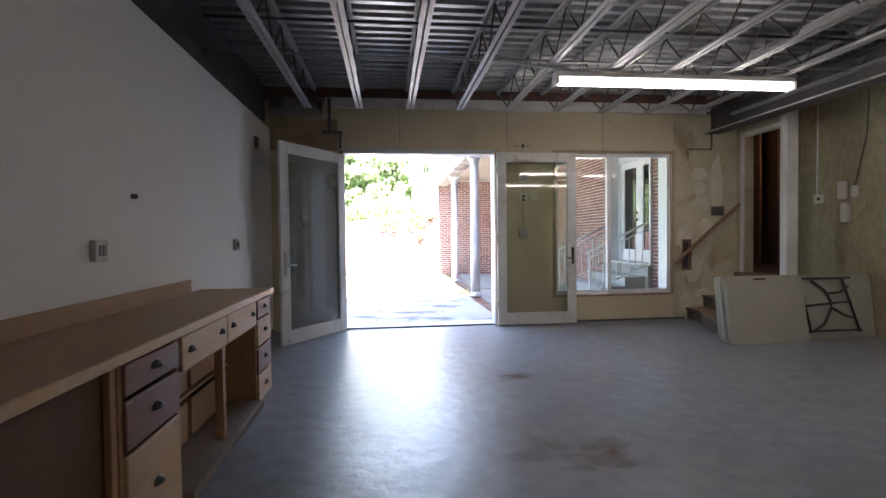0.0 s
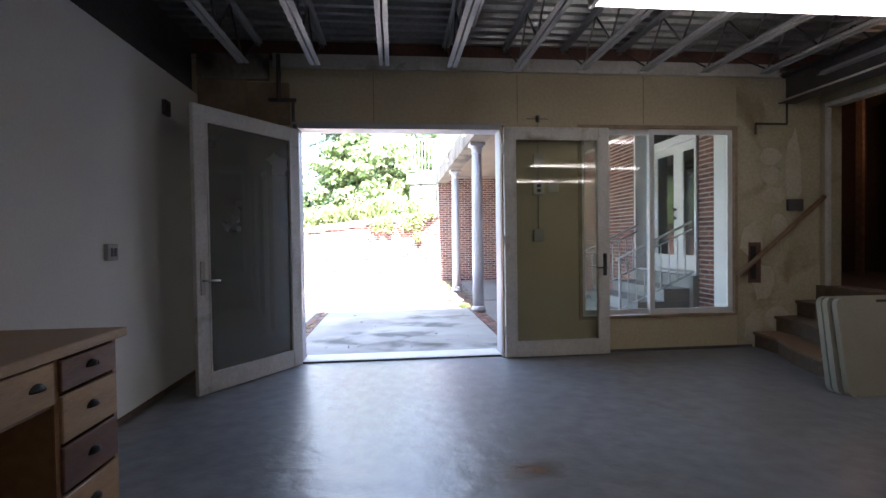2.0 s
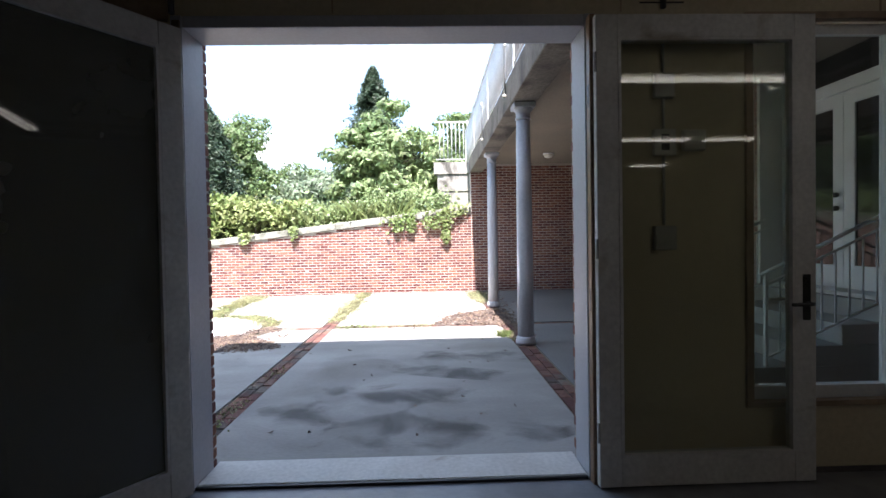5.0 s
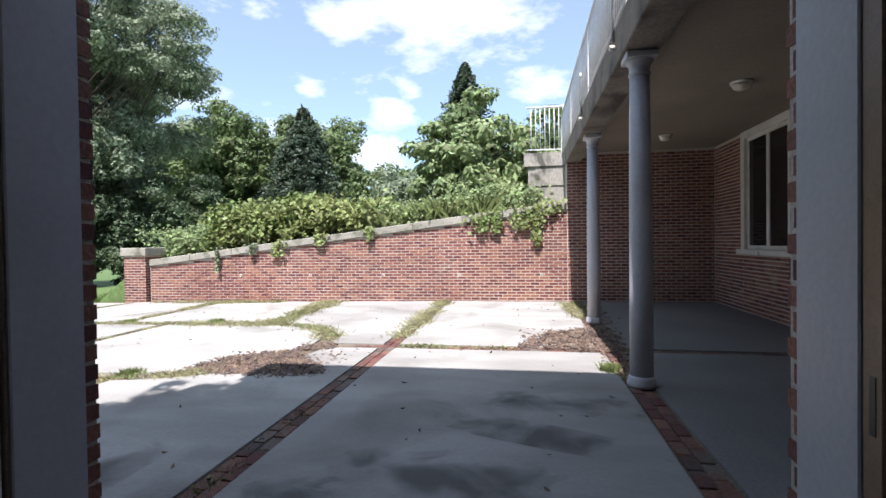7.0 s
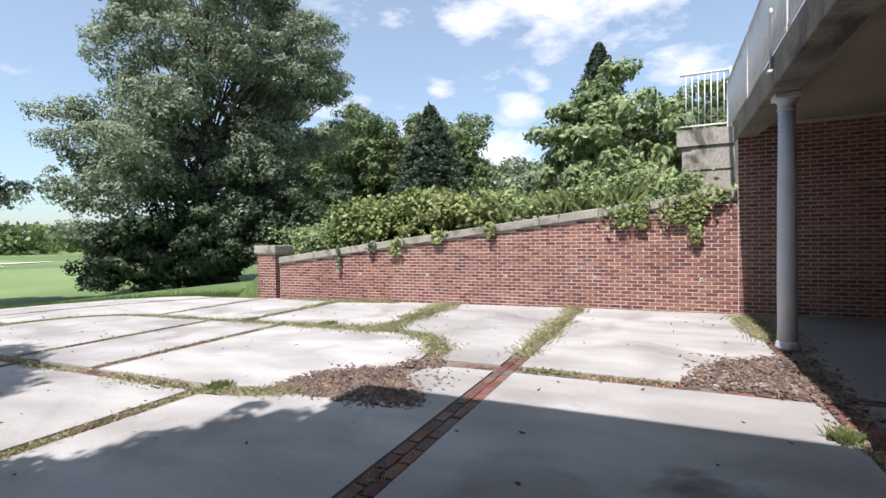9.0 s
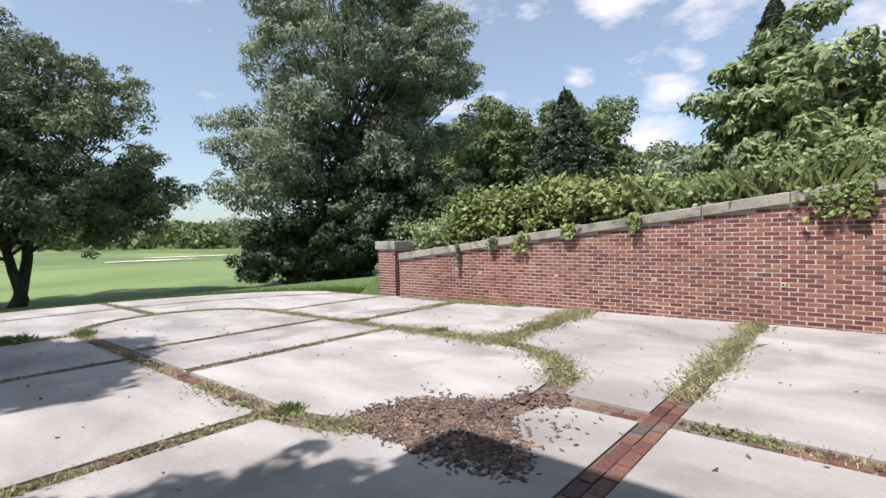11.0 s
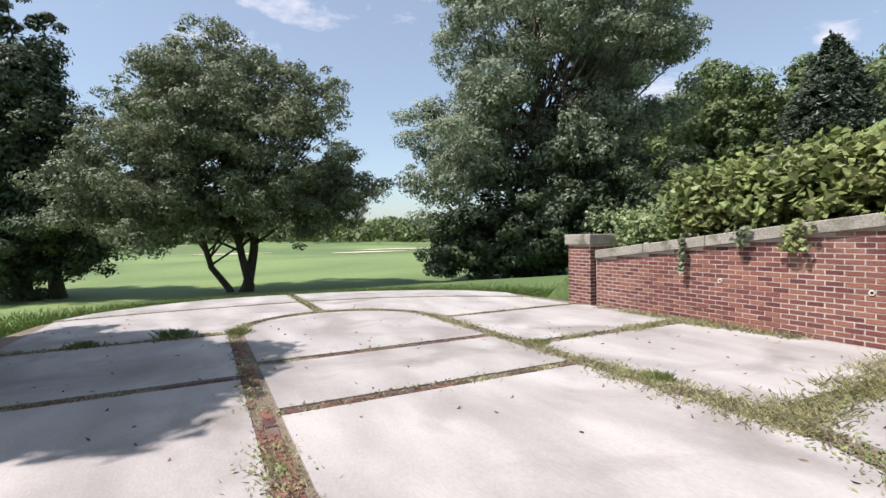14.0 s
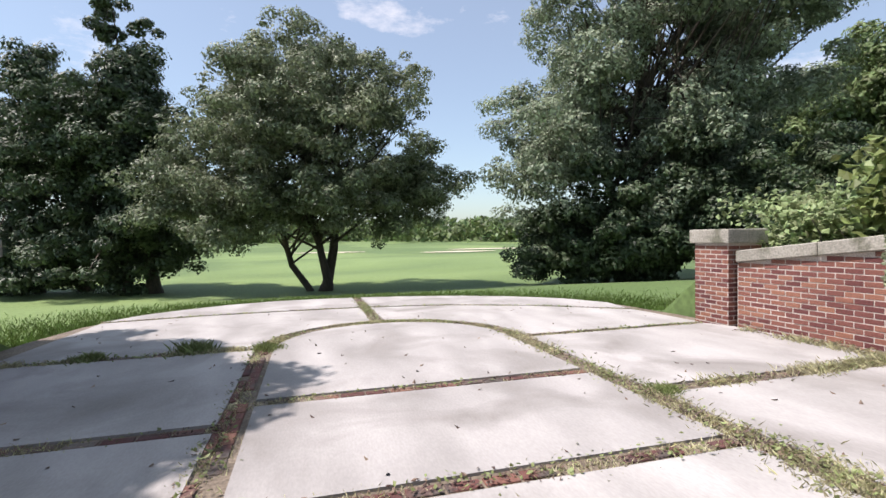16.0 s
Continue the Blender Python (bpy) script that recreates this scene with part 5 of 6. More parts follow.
# ---------------------------------------------------------------- leaves, trees, bushes
def leaf_quads(centres, normals, size, rnd, slim=0.62, fold=0.0):
    """Kite-shaped leaves about the given centres."""
    n = len(centres)
    a = rnd.normal(size=(n, 3))
    u = np.cross(normals, a)
    u /= np.linalg.norm(u, axis=1, keepdims=True) + 1e-9
    v = np.cross(normals, u)
    s = size * rnd.uniform(0.65, 1.35, size=(n, 1))
    p0, p2 = centres - u * s, centres + u * s
    p1, p3 = centres + v * s * slim - normals * s * fold, centres - v * s * slim - normals * s * fold
    verts = np.stack([p0, p1, p2, p3], axis=1).reshape(-1, 3)
    faces = np.arange(4 * n).reshape(-1, 4)
    return verts, faces


def unit(v):
    return v / (np.linalg.norm(v, axis=1, keepdims=True) + 1e-9)


def crown_points(blobs, n_clumps, n_leaves, spread, rnd, shell=0.55, per_bough=5):
    """Boughs in the outer part of the blobs, rounded sprays round each bough, leaves on the sprays; gaps stay between boughs."""
    w = np.array([b[3] * b[4] * b[5] for b in blobs]) ** 0.7
    n_boughs = max(4, n_clumps // per_bough)
    b = np.array(blobs)[rnd.choice(len(blobs), n_boughs, p=w / w.sum())]
    d = unit(rnd.normal(size=(n_boughs, 3)))
    inner = rnd.random((n_boughs, 1)) < 0.2
    r = np.where(inner, rnd.uniform(0.2, shell, (n_boughs, 1)), shell + (0.96 - shell) * rnd.random((n_boughs, 1)) ** 0.5)
    lump = 0.94 + 0.11 * np.sin(3.1 * d[:, :1] + 5 * d[:, 1:2] + b[:, :1])
    bough = b[:, :3] + d * r * lump * b[:, 3:6]
    on = rnd.integers(0, n_boughs, n_clumps)
    cl = bough[on] + np.clip(rnd.normal(size=(n_clumps, 3)), -1.7, 1.7) * spread * np.array([0.95, 0.95, 0.6])
    size = rnd.uniform(0.5, 1.3, n_clumps)
    which = rnd.choice(n_clumps, n_leaves, p=size ** 2 / (size ** 2).sum())
    rad = spread * 0.9 * size[which][:, None]
    q = unit(rnd.normal(size=(n_leaves, 3)) + np.array([0, 0, 0.3]))
    wob = 1 + 0.3 * np.sin(q[:, :1] * 6 + which[:, None]) * np.sin(q[:, 1:2] * 7 + 2 * which[:, None])
    pts = cl[which] + q * rad * wob * (0.66 + 0.4 * rnd.random((n_leaves, 1)) ** 0.6) * np.array([1.1, 1.1, 0.68])
    nrm = unit(1.25 * q + np.array([0, 0, 0.3]) + 0.36 * rnd.normal(size=(n_leaves, 3)))
    return cl, pts, nrm


def limb_mesh(base, trunks, clumps, blobs, radius, rnd, n_limbs):
    """Trunks that lean to their heads, limbs from them to chosen clumps."""
    bm = bmesh.new()
    for (bx, by), head, r in trunks:
        p0 = Vector((base[0] + bx, base[1] + by, base[2] - 0.3))
        p3 = Vector(head)
        mids = [p0.lerp(p3, f) + Vector((rnd.normal() * 0.12, rnd.normal() * 0.12, 0)) * (f < 1) for f in (0.0, 0.06, 0.2, 0.4, 0.6, 0.8, 1.0)]
        tube(mids, [r * 1.5, r * 1.1, r * 0.95, r * 0.8, r * 0.62, r * 0.42, r * 0.2], 8, bm)
        idx = rnd.choice(len(clumps), n_limbs // len(trunks))
        for i in idx:
            c = Vector(clumps[i])
            f = rnd.uniform(0.22, 0.85)
            s = p0.lerp(p3, f)
            m1 = s.lerp(c, 0.45) + Vector((rnd.normal() * 0.25, rnd.normal() * 0.25, 0.25))
            rr = r * (1 - 0.75 * f) * 0.45
            tube([s, s.lerp(m1, 0.5), m1, m1.lerp(c, 0.6) + Vector((0, 0, 0.08)), c], [rr, rr * 0.8, rr * 0.55, rr * 0.35, rr * 0.12], 5, bm, cap=False)
    return bm


def tree(label, base, blobs, trunks, leaf, n_clumps, n_leaves, size, spread, seed, n_limbs=60, shell=0.55, name="tree", category="tree", slim=0.55, per_bough=5):
    rnd = np.random.default_rng(seed)
    t = thing(name, base, label, category)
    cl, pts, nrm = crown_points(blobs, n_clumps, n_leaves, spread, rnd, shell, per_bough)
    part("trunk", limb_mesh(base, trunks, cl, blobs, 0.2, rnd, n_limbs), BARK, t, "dark trunk with spreading limbs")
    v, f = leaf_quads(pts, nrm, size, rnd, slim, 0.15)
    part_mesh("crown", raw_mesh("crown", v, f, leaf), t, "leafy crown with gaps")
    return t


def spruce(label, base, height, radius, seed, n=9000, size=0.22):
    rnd = np.random.default_rng(seed)
    t = thing("spruce_tree", base, label, "tree")
    part("trunk", tube([(base[0], base[1], base[2] - 0.3), (base[0], base[1], base[2] + height * 0.97)], [radius * 0.1, 0.02], 7), BARK, t)
    tiers = rnd.random(n // 60) ** 0.7
    ang = rnd.random(n // 60) * 2 * math.pi
    which = rnd.integers(0, len(tiers), n)
    along = rnd.random(n) ** 0.7
    h = tiers[which]
    reach = radius * (1 - h) ** 0.85 * (0.4 + 0.8 * rnd.random(len(tiers)))[which] + 0.25
    a = ang[which] + rnd.normal(size=n) * 0.10 / (0.3 + along)
    x, y = base[0] + np.cos(a) * reach * along, base[1] + np.sin(a) * reach * along
    z = base[2] + height * (0.04 + 0.96 * h) - 0.28 * reach * along ** 1.5 + rnd.normal(size=n) * 0.12
    pts = np.stack([x, y, z], 1)
    nrm = unit(np.stack([np.cos(a) * 0.3, np.sin(a) * 0.3, np.ones(n)], 1) + 0.6 * rnd.normal(size=(n, 3)))
    v, f = leaf_quads(pts, nrm, size, rnd, 0.4, 0.3)
    part_mesh("crown", raw_mesh("crown", v, f, NEEDLE), t, "dense dark needle crown")
    return t


# round tree with two trunks on the lawn
tree("round olive-green tree with two dark trunks on the lawn", (-23.2, 11.1, -0.85),
     [(-23.0, 10.6, 5.4, 5.0, 5.2, 4.3), (-22.8, 10.7, 6.9, 4.0, 4.2, 2.5), (-22.6, 7.8, 3.9, 3.2, 3.3, 2.9), (-22.4, 13.9, 3.4, 2.8, 2.6, 2.2), (-21.0, 6.8, 2.2, 2.2, 2.2, 1.5), (-22.2, 14.2, 2.8, 1.7, 1.7, 1.3), (-20.5, 10.9, 3.3, 2.2, 3.4, 1.8)],
     [((0, 0), (-23.0, 11.9, 8.5), 0.2), ((0.03, -0.06), (-22.8, 9.9, 7.2), 0.17), ((-0.2, -0.75), (-22.8, 7.6, 5.4), 0.13)], LEAF_ROUND, 1500, 200000, 0.064, 0.44, 11, 150, 0.5, per_bough=3)
# great tree beyond the pier
tree("great grey-green broadleaf tree with spreading limbs", (-21.5, 25.0, -0.6),
     [(-21.5, 25.5, 11.0, 6.6, 6.6, 5.6), (-22.0, 21.6, 8.0, 4.0, 3.7, 3.3), (-20.2, 29.5, 10.6, 4.2, 4.8, 4.0), (-20.5, 20.8, 4.2, 2.8, 3.0, 2.6), (-19.0, 23.6, 4.8, 3.0, 3.0, 2.6), (-21.5, 25.5, 14.6, 5.2, 5.4, 3.6), (-22.0, 20.4, 4.8, 2.4, 2.6, 2.0), (-18.6, 26.4, 5.6, 2.6, 2.8, 2.6), (-19.5, 28.8, 7.0, 2.6, 2.8, 2.6)],
     [((0, 0), (-21.5, 25.6, 15.0), 0.36), ((0.3, -0.3), (-21.5, 21.8, 9.0), 0.2), ((0.2, 0.5), (-20.2, 29.0, 10.0), 0.2)], LEAF_OAK, 1150, 230000, 0.08, 0.66, 12, 190, 0.6, per_bough=5)
# dark undergrowth at its foot
tree("dark evergreen undergrowth at the foot of the great tree", (-20.5, 22.6, -0.6),
     [(-21.4, 21.2, 1.5, 2.2, 2.0, 2.4), (-20.0, 23.0, 2.0, 2.4, 2.4, 2.8), (-18.4, 25.2, 2.2, 2.6, 2.6, 3.0), (-16.4, 27.8, 2.4, 2.8, 3.0, 3.0), (-21.0, 19.9, 0.4, 1.2, 1.0, 1.1), (-19.4, 23.6, 0.5, 2.2, 2.2, 1.4), (-17.2, 26.2, 0.7, 2.4, 2.4, 1.6), (-20.6, 21.6, 0.4, 1.8, 1.8, 1.2)],
     [((0, 0), (-20.5, 22.6, 2.4), 0.1)], LEAF_DARK, 1000, 130000, 0.085, 0.5, 13, 12, 0.3, "undergrowth", "bush")
# dark group at the lawn's other side
tree("dense dark green tree beside the lawn", (-25.2, 4.1, -0.9),
     [(-25.4, 3.8, 4.6, 3.0, 2.6, 3.6), (-26.2, 1.6, 4.6, 3.2, 2.8, 3.8), (-25.2, 3.8, 7.4, 1.6, 1.6, 1.8), (-25.0, 3.4, 1.6, 2.4, 2.4, 1.7), (-25.0, 3.0, 0.5, 2.2, 2.4, 1.2)],
     [((0, 0), (-25.2, 4.0, 8.6), 0.26), ((-0.3, -0.9), (-25.8, 2.0, 7.5), 0.2)], LEAF_DARK, 520, 90000, 0.085, 0.55, 14, 50, 0.4)
tree("dense dark green tree beside the lawn", (-28.0, 0.6, -1.0),
     [(-28.0, 0.4, 4.8, 3.4, 3.4, 4.2), (-28.0, -2.6, 4.8, 3.4, 3.4, 4.4), (-27.0, -1.0, 1.6, 3.4, 3.6, 1.8), (-28.4, -1.0, 8.0, 1.8, 2.4, 1.8), (-26.6, -0.4, 0.6, 3.0, 3.2, 1.4)],
     [((0, 0), (-28.0, 0.4, 9.0), 0.26), ((0.4, -1.6), (-28.0, -2.6, 8.0), 0.22)], LEAF_DARK, 560, 90000, 0.09, 0.6, 15, 50, 0.4)
tree("thin leaning tree top with sparse tufts of leaves", (-25.6, 2.6, -0.9),
     [(-25.4, 3.3, 9.9, 0.55, 0.55, 0.35), (-25.3, 2.7, 10.8, 0.5, 0.5, 0.3), (-25.4, 4.2, 9.7, 0.6, 0.6, 0.35), (-25.5, 2.5, 9.7, 0.45, 0.45, 0.25)],
     [((0, 0.6), (-25.3, 2.9, 10.6), 0.09)], LEAF_DARK, 22, 2400, 0.09, 0.3, 16, 5, 0.2)
# woods behind the garden wall
for lb, bs, r, h, lf, sd in (("mid-green broadleaf tree behind the garden", (-22.5, 41.0, 0.8), 4.6, 12.5, LEAF_FAR, 21), ("mid-green broadleaf tree behind the garden", (-17.5, 47.0, 1.5), 4.8, 12.5, LEAF_FAR, 22),
                             ("grey-green tree behind the garden", (-28.0, 44.0, 0.8), 5.2, 13.5, LEAF_OAK, 23), ("low green tree in the garden wood", (-9.5, 45.0, 1.6), 3.6, 5.6, LEAF_FAR, 24), ("low green tree in the garden wood", (-6.0, 40.0, 1.6), 3.0, 4.4, LEAF_OAK, 25),
                             ("broadleaf tree showing above the terrace rail", (4.4, 44.0, 2.0), 3.2, 10.5, LEAF_FAR, 26)):
    x, y, z = bs
    tree(lb, bs, [(x, y, z + h * 0.58, r, r, h * 0.4), (x - r * 0.5, y - r * 0.4, z + h * 0.45, r * 0.7, r * 0.7, h * 0.28), (x + r * 0.55, y - r * 0.3, z + h * 0.5, r * 0.7, r * 0.7, h * 0.3), (x, y - r * 0.6, z + h * 0.25, r * 0.9, r * 0.7, h * 0.2)],
         [((0, 0), (x, y, z + h * 0.85), 0.25)], lf, 420, 52000, 0.15, 0.85, sd, 24)
spruce("dark pointed spruce behind the garden wall", (-14.4, 38.4, 1.2), 9.8, 4.8, 31, 42000, 0.14)
spruce("tall dark spruce beyond the bush", (-3.1, 43.0, 1.8), 13.2, 5.6, 32, 36000, 0.14)


def far_woods():
    rnd = np.random.default_rng(40)
    n = 36000
    a = rnd.uniform(radians(95), radians(262), 260)
    d = rnd.uniform(150, 230, 260)
    cx, cy = d * np.cos(a), 10 + d * np.sin(a)
    ch = rnd.uniform(4.5, 8.5, 260)
    w = rnd.integers(0, 260, n)
    x, y = cx[w] + rnd.normal(size=n) * 4.5, cy[w] + rnd.normal(size=n) * 4.5
    z = np.array([land(i, j) for i, j in zip(x, y)]) + ch[w] * rnd.random(n) ** 0.8
    v, f = leaf_quads(np.stack([x, y, z], 1), unit(rnd.normal(size=(n, 3)) + np.array([0, 0, 0.6])), 1.0, rnd, 0.8, 0.2)
    tagged(new("far_woods", raw_mesh("far_woods", v, f, LEAF_FAR)), "distant line of trees along the edge of the lawns", "woods", kind="stuff")


far_woods()

# bush with large leaves close behind the wall
tree("bright green large-leaved bush tree behind the wall", (0.3, 20.0, 2.1),
     [(0.2, 20.0, 3.9, 1.8, 1.5, 1.5), (-0.9, 19.6, 3.5, 1.1, 1.1, 1.1), (1.3, 19.6, 3.8, 1.0, 1.0, 1.1), (0.1, 20.0, 5.2, 0.9, 0.9, 0.8), (0.4, 19.0, 2.8, 1.7, 1.0, 0.7), (-1.2, 19.8, 3.4, 0.8, 0.9, 1.0), (-0.8, 20.0, 4.6, 0.8, 0.8, 0.7)],
     [((0, 0), (0.0, 20.0, 4.8), 0.07), ((0.3, 0), (0.8, 19.8, 4.4), 0.06)], LEAF_BUSH, 230, 19000, 0.095, 0.36, 51, 60, 0.5, "bush", "bush")


def hedge_along(label, x0, x1, y0, y1, low, high, leaf, n, size, seed, name="vine_hedge"):
    """A rambling mass of leaves above the wall, of uneven height."""
    rnd = np.random.default_rng(seed)
    m = n // 60
    cx, cy = rnd.uniform(x0, x1, m), rnd.uniform(y0, y1, m)
    env = 0.6 + 0.4 * np.sin(cx * 1.9 + 0.6) * np.sin(cx * 0.83 + 1.0)
    top = low + (high - low) * env
    cz = np.array([wall_top(min(max(x, -8.0), 2.3)) for x in cx]) + 0.1 + top * rnd.random(m) ** 0.55
    c = np.stack([cx, cy, cz], 1)
    w = rnd.integers(0, m, n)
    off = rnd.normal(size=(n, 3)) * np.array([0.2, 0.17, 0.12])
    nrm = unit(np.array([0, -0.35, 0.9]) + 0.75 * rnd.normal(size=(n, 3)))
    t = thing(name, ((x0 + x1) / 2, (y0 + y1) / 2, 1.0), label, "hedge")
    v, f = leaf_quads(c[w] + off, nrm, size, rnd, 0.75, 0.32)
    part_mesh("leaves", raw_mesh("leaves", v, f, leaf), t)
    bm = bmesh.new()
    for i in range(0, m, 3):
        p = Vector(c[i])
        g = Vector((p.x + 0.15, p.y + 0.1, wall_top(min(max(p.x, -8), 2.3)) - 0.05))
        tube([g, g.lerp(p, 0.5) + Vector((0.06, 0, 0.05)), p], [0.011, 0.008, 0.003], 4, bm, cap=False)
    part("stems", bm, BARK, t, kind="stuff")
    return t


hedge_along("yellow-green vines rambling over the wall top", -6.6, -2.2, 16.55, 18.0, 0.45, 1.25, LEAF_VINE, 17000, 0.072, 61)
hedge_along("grey-green shrubs behind the pier end", -8.8, -6.3, 16.9, 18.6, 0.45, 1.15, LEAF_BUSH, 7000, 0.05, 62, "shrub")
hedge_along("tall weeds and grasses behind the wall", -2.6, 1.6, 16.6, 18.4, 0.15, 0.75, LEAF_BUSH, 7000, 0.05, 63, "weed_bank")
hedge_along("second row of bushes on the bank", -6.0, 0.0, 18.5, 22.0, 0.25, 0.85, LEAF_FAR, 9000, 0.08, 64, "bush_row")


def hanging_vine(x, length, width, seed, label):
    rnd = np.random.default_rng(seed)
    n = int(260 * length * (width + 0.25) * 2.2)
    s = rnd.random(n)
    px = x + rnd.normal(size=n) * width * (1 - 0.55 * s)
    py = WALL_Y - 0.09 - 0.05 * rnd.random(n)
    pz = np.array([wall_top(a) for a in px]) + 0.24 - s * length
    up = s < 0.12
    py = np.where(up, WALL_Y + 0.12 + 0.2 * rnd.normal(size=n), py)
    t = thing("hanging_vine", (x, WALL_Y - 0.1, wall_top(x)), label, "vine", "hanging vines")
    v, f = leaf_quads(np.stack([px, py, pz], 1), unit(np.array([0, -1, 0.5]) + 0.5 * rnd.normal(size=(n, 3))), 0.042, rnd, 0.8, 0.2)
    part_mesh("leaves", raw_mesh("leaves", v, f, LEAF_VINE if x > -5 else LEAF_ROUND), t)
    bm = bmesh.new()
    for k in range(4):
        a = x + rnd.normal() * width * 0.5
        tube([(a, WALL_Y + 0.1, wall_top(a) + 0.2), (a, WALL_Y - 0.08, wall_top(a) + 0.19), (a + rnd.normal() * 0.05, WALL_Y - 0.075, wall_top(a) - length * rnd.uniform(0.4, 0.95) + 0.2)], [0.006, 0.005, 0.002], 4, bm, cap=False)
    part("stems", bm, BARK, t, kind="stuff")


for x, ln, wd, sd in ((1.66, 0.95, 0.1, 1), (1.35, 0.55, 0.22, 2), (0.75, 0.55, 0.1, 3), (0.42, 0.5, 0.2, 4), (-4.5, 0.42, 0.14, 5), (-5.15, 0.3, 0.08, 6), (-6.1, 0.6, 0.04, 7), (-2.2, 0.35, 0.08, 8), (1.95, 0.3, 0.18, 9), (-3.4, 0.3, 0.12, 10)):
    hanging_vine(x, ln, wd, sd, "trailing green vine hanging over the brick wall")

# bushes and tree over the south wall, whose shade falls on the court
tree("broad garden tree over the south wall", (-8.0, 3.6, 1.0), [(-7.1, 4.0, 7.0, 1.6, 1.3, 1.2), (-7.4, 4.0, 5.6, 1.9, 1.7, 1.4), (-8.5, 3.5, 7.1, 1.2, 1.2, 1.1), (-6.4, 4.2, 6.7, 0.7, 0.8, 0.8), (-6.5, 4.2, 4.4, 1.1, 1.5, 1.3), (-8.8, 4.0, 4.8, 1.2, 1.6, 1.4), (-9.4, 4.0, 5.4, 1.2, 1.2, 1.2)], [((0, 0), (-7.8, 3.7, 5.8), 0.16)], LEAF_ROUND, 1000, 130000, 0.12, 0.42, 71, 40, 0.35)
tree("tall slender leafy tree over the south wall by the house", (-2.3, 5.4, 1.9), [(-1.85, 5.4, 6.3, 0.25, 0.4, 0.7), (-2.0, 5.4, 5.2, 0.35, 0.5, 0.8), (-2.35, 5.4, 4.0, 0.5, 0.5, 0.8), (-3.0, 5.4, 3.1, 0.6, 0.5, 0.6)], [((0, 0), (-2.0, 5.4, 6.0), 0.07)], LEAF_BUSH, 170, 13000, 0.07, 0.2, 72, 20)


# ---------------------------------------------------------------- weeds, litter, lawn edge
def blades(points, height, lean, width, rnd):
    n = len(points)
    a = rnd.random(n) * 2 * math.pi
    h = height * rnd.uniform(0.4, 1.3, n)
    d = np.stack([np.cos(a), np.sin(a), np.zeros(n)], 1)
    s = np.stack([-np.sin(a), np.cos(a), np.zeros(n)], 1) * width * rnd.uniform(0.6, 1.4, (n, 1))
    out = d * (lean * h * rnd.uniform(0.2, 1.4, n))[:, None]
    up = np.zeros((n, 3))
    up[:, 2] = h
    mid = points + out * 0.4 + up * 0.6
    v = np.stack([points - s, points + s, mid + s * 0.7, points + out + up, mid - s * 0.7], 1).reshape(-1, 3)
    f = np.arange(5 * n).reshape(-1, 5)
    return v, f


def along(path, n, width, rnd):
    """Random places along a broken line, patchy."""
    p = np.array(path, float)
    seg = np.linalg.norm(np.diff(p, axis=0), axis=1)
    cum = np.concatenate([[0], np.cumsum(seg)])
    t = rnd.random(int(n * 2.2)) * cum[-1]
    ph = rnd.random(3) * 6
    keep = (np.sin(t * 2.1 + ph[0]) + np.sin(t * 5.3 + ph[1]) * 0.7 + 0.3 + 0.4 * rnd.normal(size=len(t))) > 0
    t = t[keep][:n]
    x, y = np.interp(t, cum, p[:, 0]), np.interp(t, cum, p[:, 1])
    x, y = x + rnd.normal(size=len(t)) * width, y + rnd.normal(size=len(t)) * width
    return np.stack([x, y, np.array([ground_z(a, b) - 0.02 for a, b in zip(x, y)])], 1)


RIM = arc(XR, SR, 10, 95, 10) + [(-5.0, SC + SR), (-8.7, SC + SR)] + arc(XL, SR, 95, 250, 14)
JOINTS = [
    (RIM[1:12], 5000, 0.13, 0.08), (RIM[10:14], 3000, 0.09, 0.07), (RIM[12:], 3600, 0.06, 0.06),
    ([(-2.98, 13.1), (-3.0, 14.4), (-3.15, 16.15)], 5200, 0.16, 0.10), ([(-0.38, 12.0), (-0.40, 13.6), (-0.42, 16.1)], 3000, 0.10, 0.10),
    ([(-5.98, 13.1), (-5.98, 14.6), (-6.05, 16.15)], 1800, 0.08, 0.09), ([(-6.2, 15.9), (-4.4, 16.1), (-7.8, 16.05)], 1500, 0.08, 0.12),
    ([(-8.49, 13.1), (-8.49, 16.0)], 1000, 0.05, 0.05), ([(-10.4, 11.43), (-14.1, 11.43)], 1500, 0.07, 0.045), ([(x, y) for x, y in mid_line], 2200, 0.05, 0.05),
    ([(-4.95, 9.9), (-4.95, 12.9)], 800, 0.07, 0.045), ([(-6.70, 9.9), (-6.70, 12.9)], 600, 0.05, 0.04), ([(-3.2, 9.75), (-5.2, 9.75)], 800, 0.09, 0.06), ([(-5.2, 9.75), (-8.9, 9.75)], 900, 0.07, 0.05),
    ([(-2.0, 10.0), (-3.0, 9.72)], 900, 0.08, 0.08), ([(-2.95, 9.6), (-2.95, 7.2)], 1100, 0.06, 0.05), ([(-6.2, 9.6), (-6.2, 7.0)], 700, 0.05, 0.05), ([(-8.9, 9.6), (-8.9, 7.0)], 1000, 0.06, 0.09),
    ([(-0.2, 11.45), (1.2, 11.45)], 900, 0.06, 0.05), ([(2.36, 13.7), (2.3, 16.1)], 1300, 0.10, 0.13), ([(-0.38, 7.2), (-0.38, 9.0)], 260, 0.06, 0.05), ([(2.32, 10.2), (2.3, 10.8)], 160, 0.03, 0.07),
]


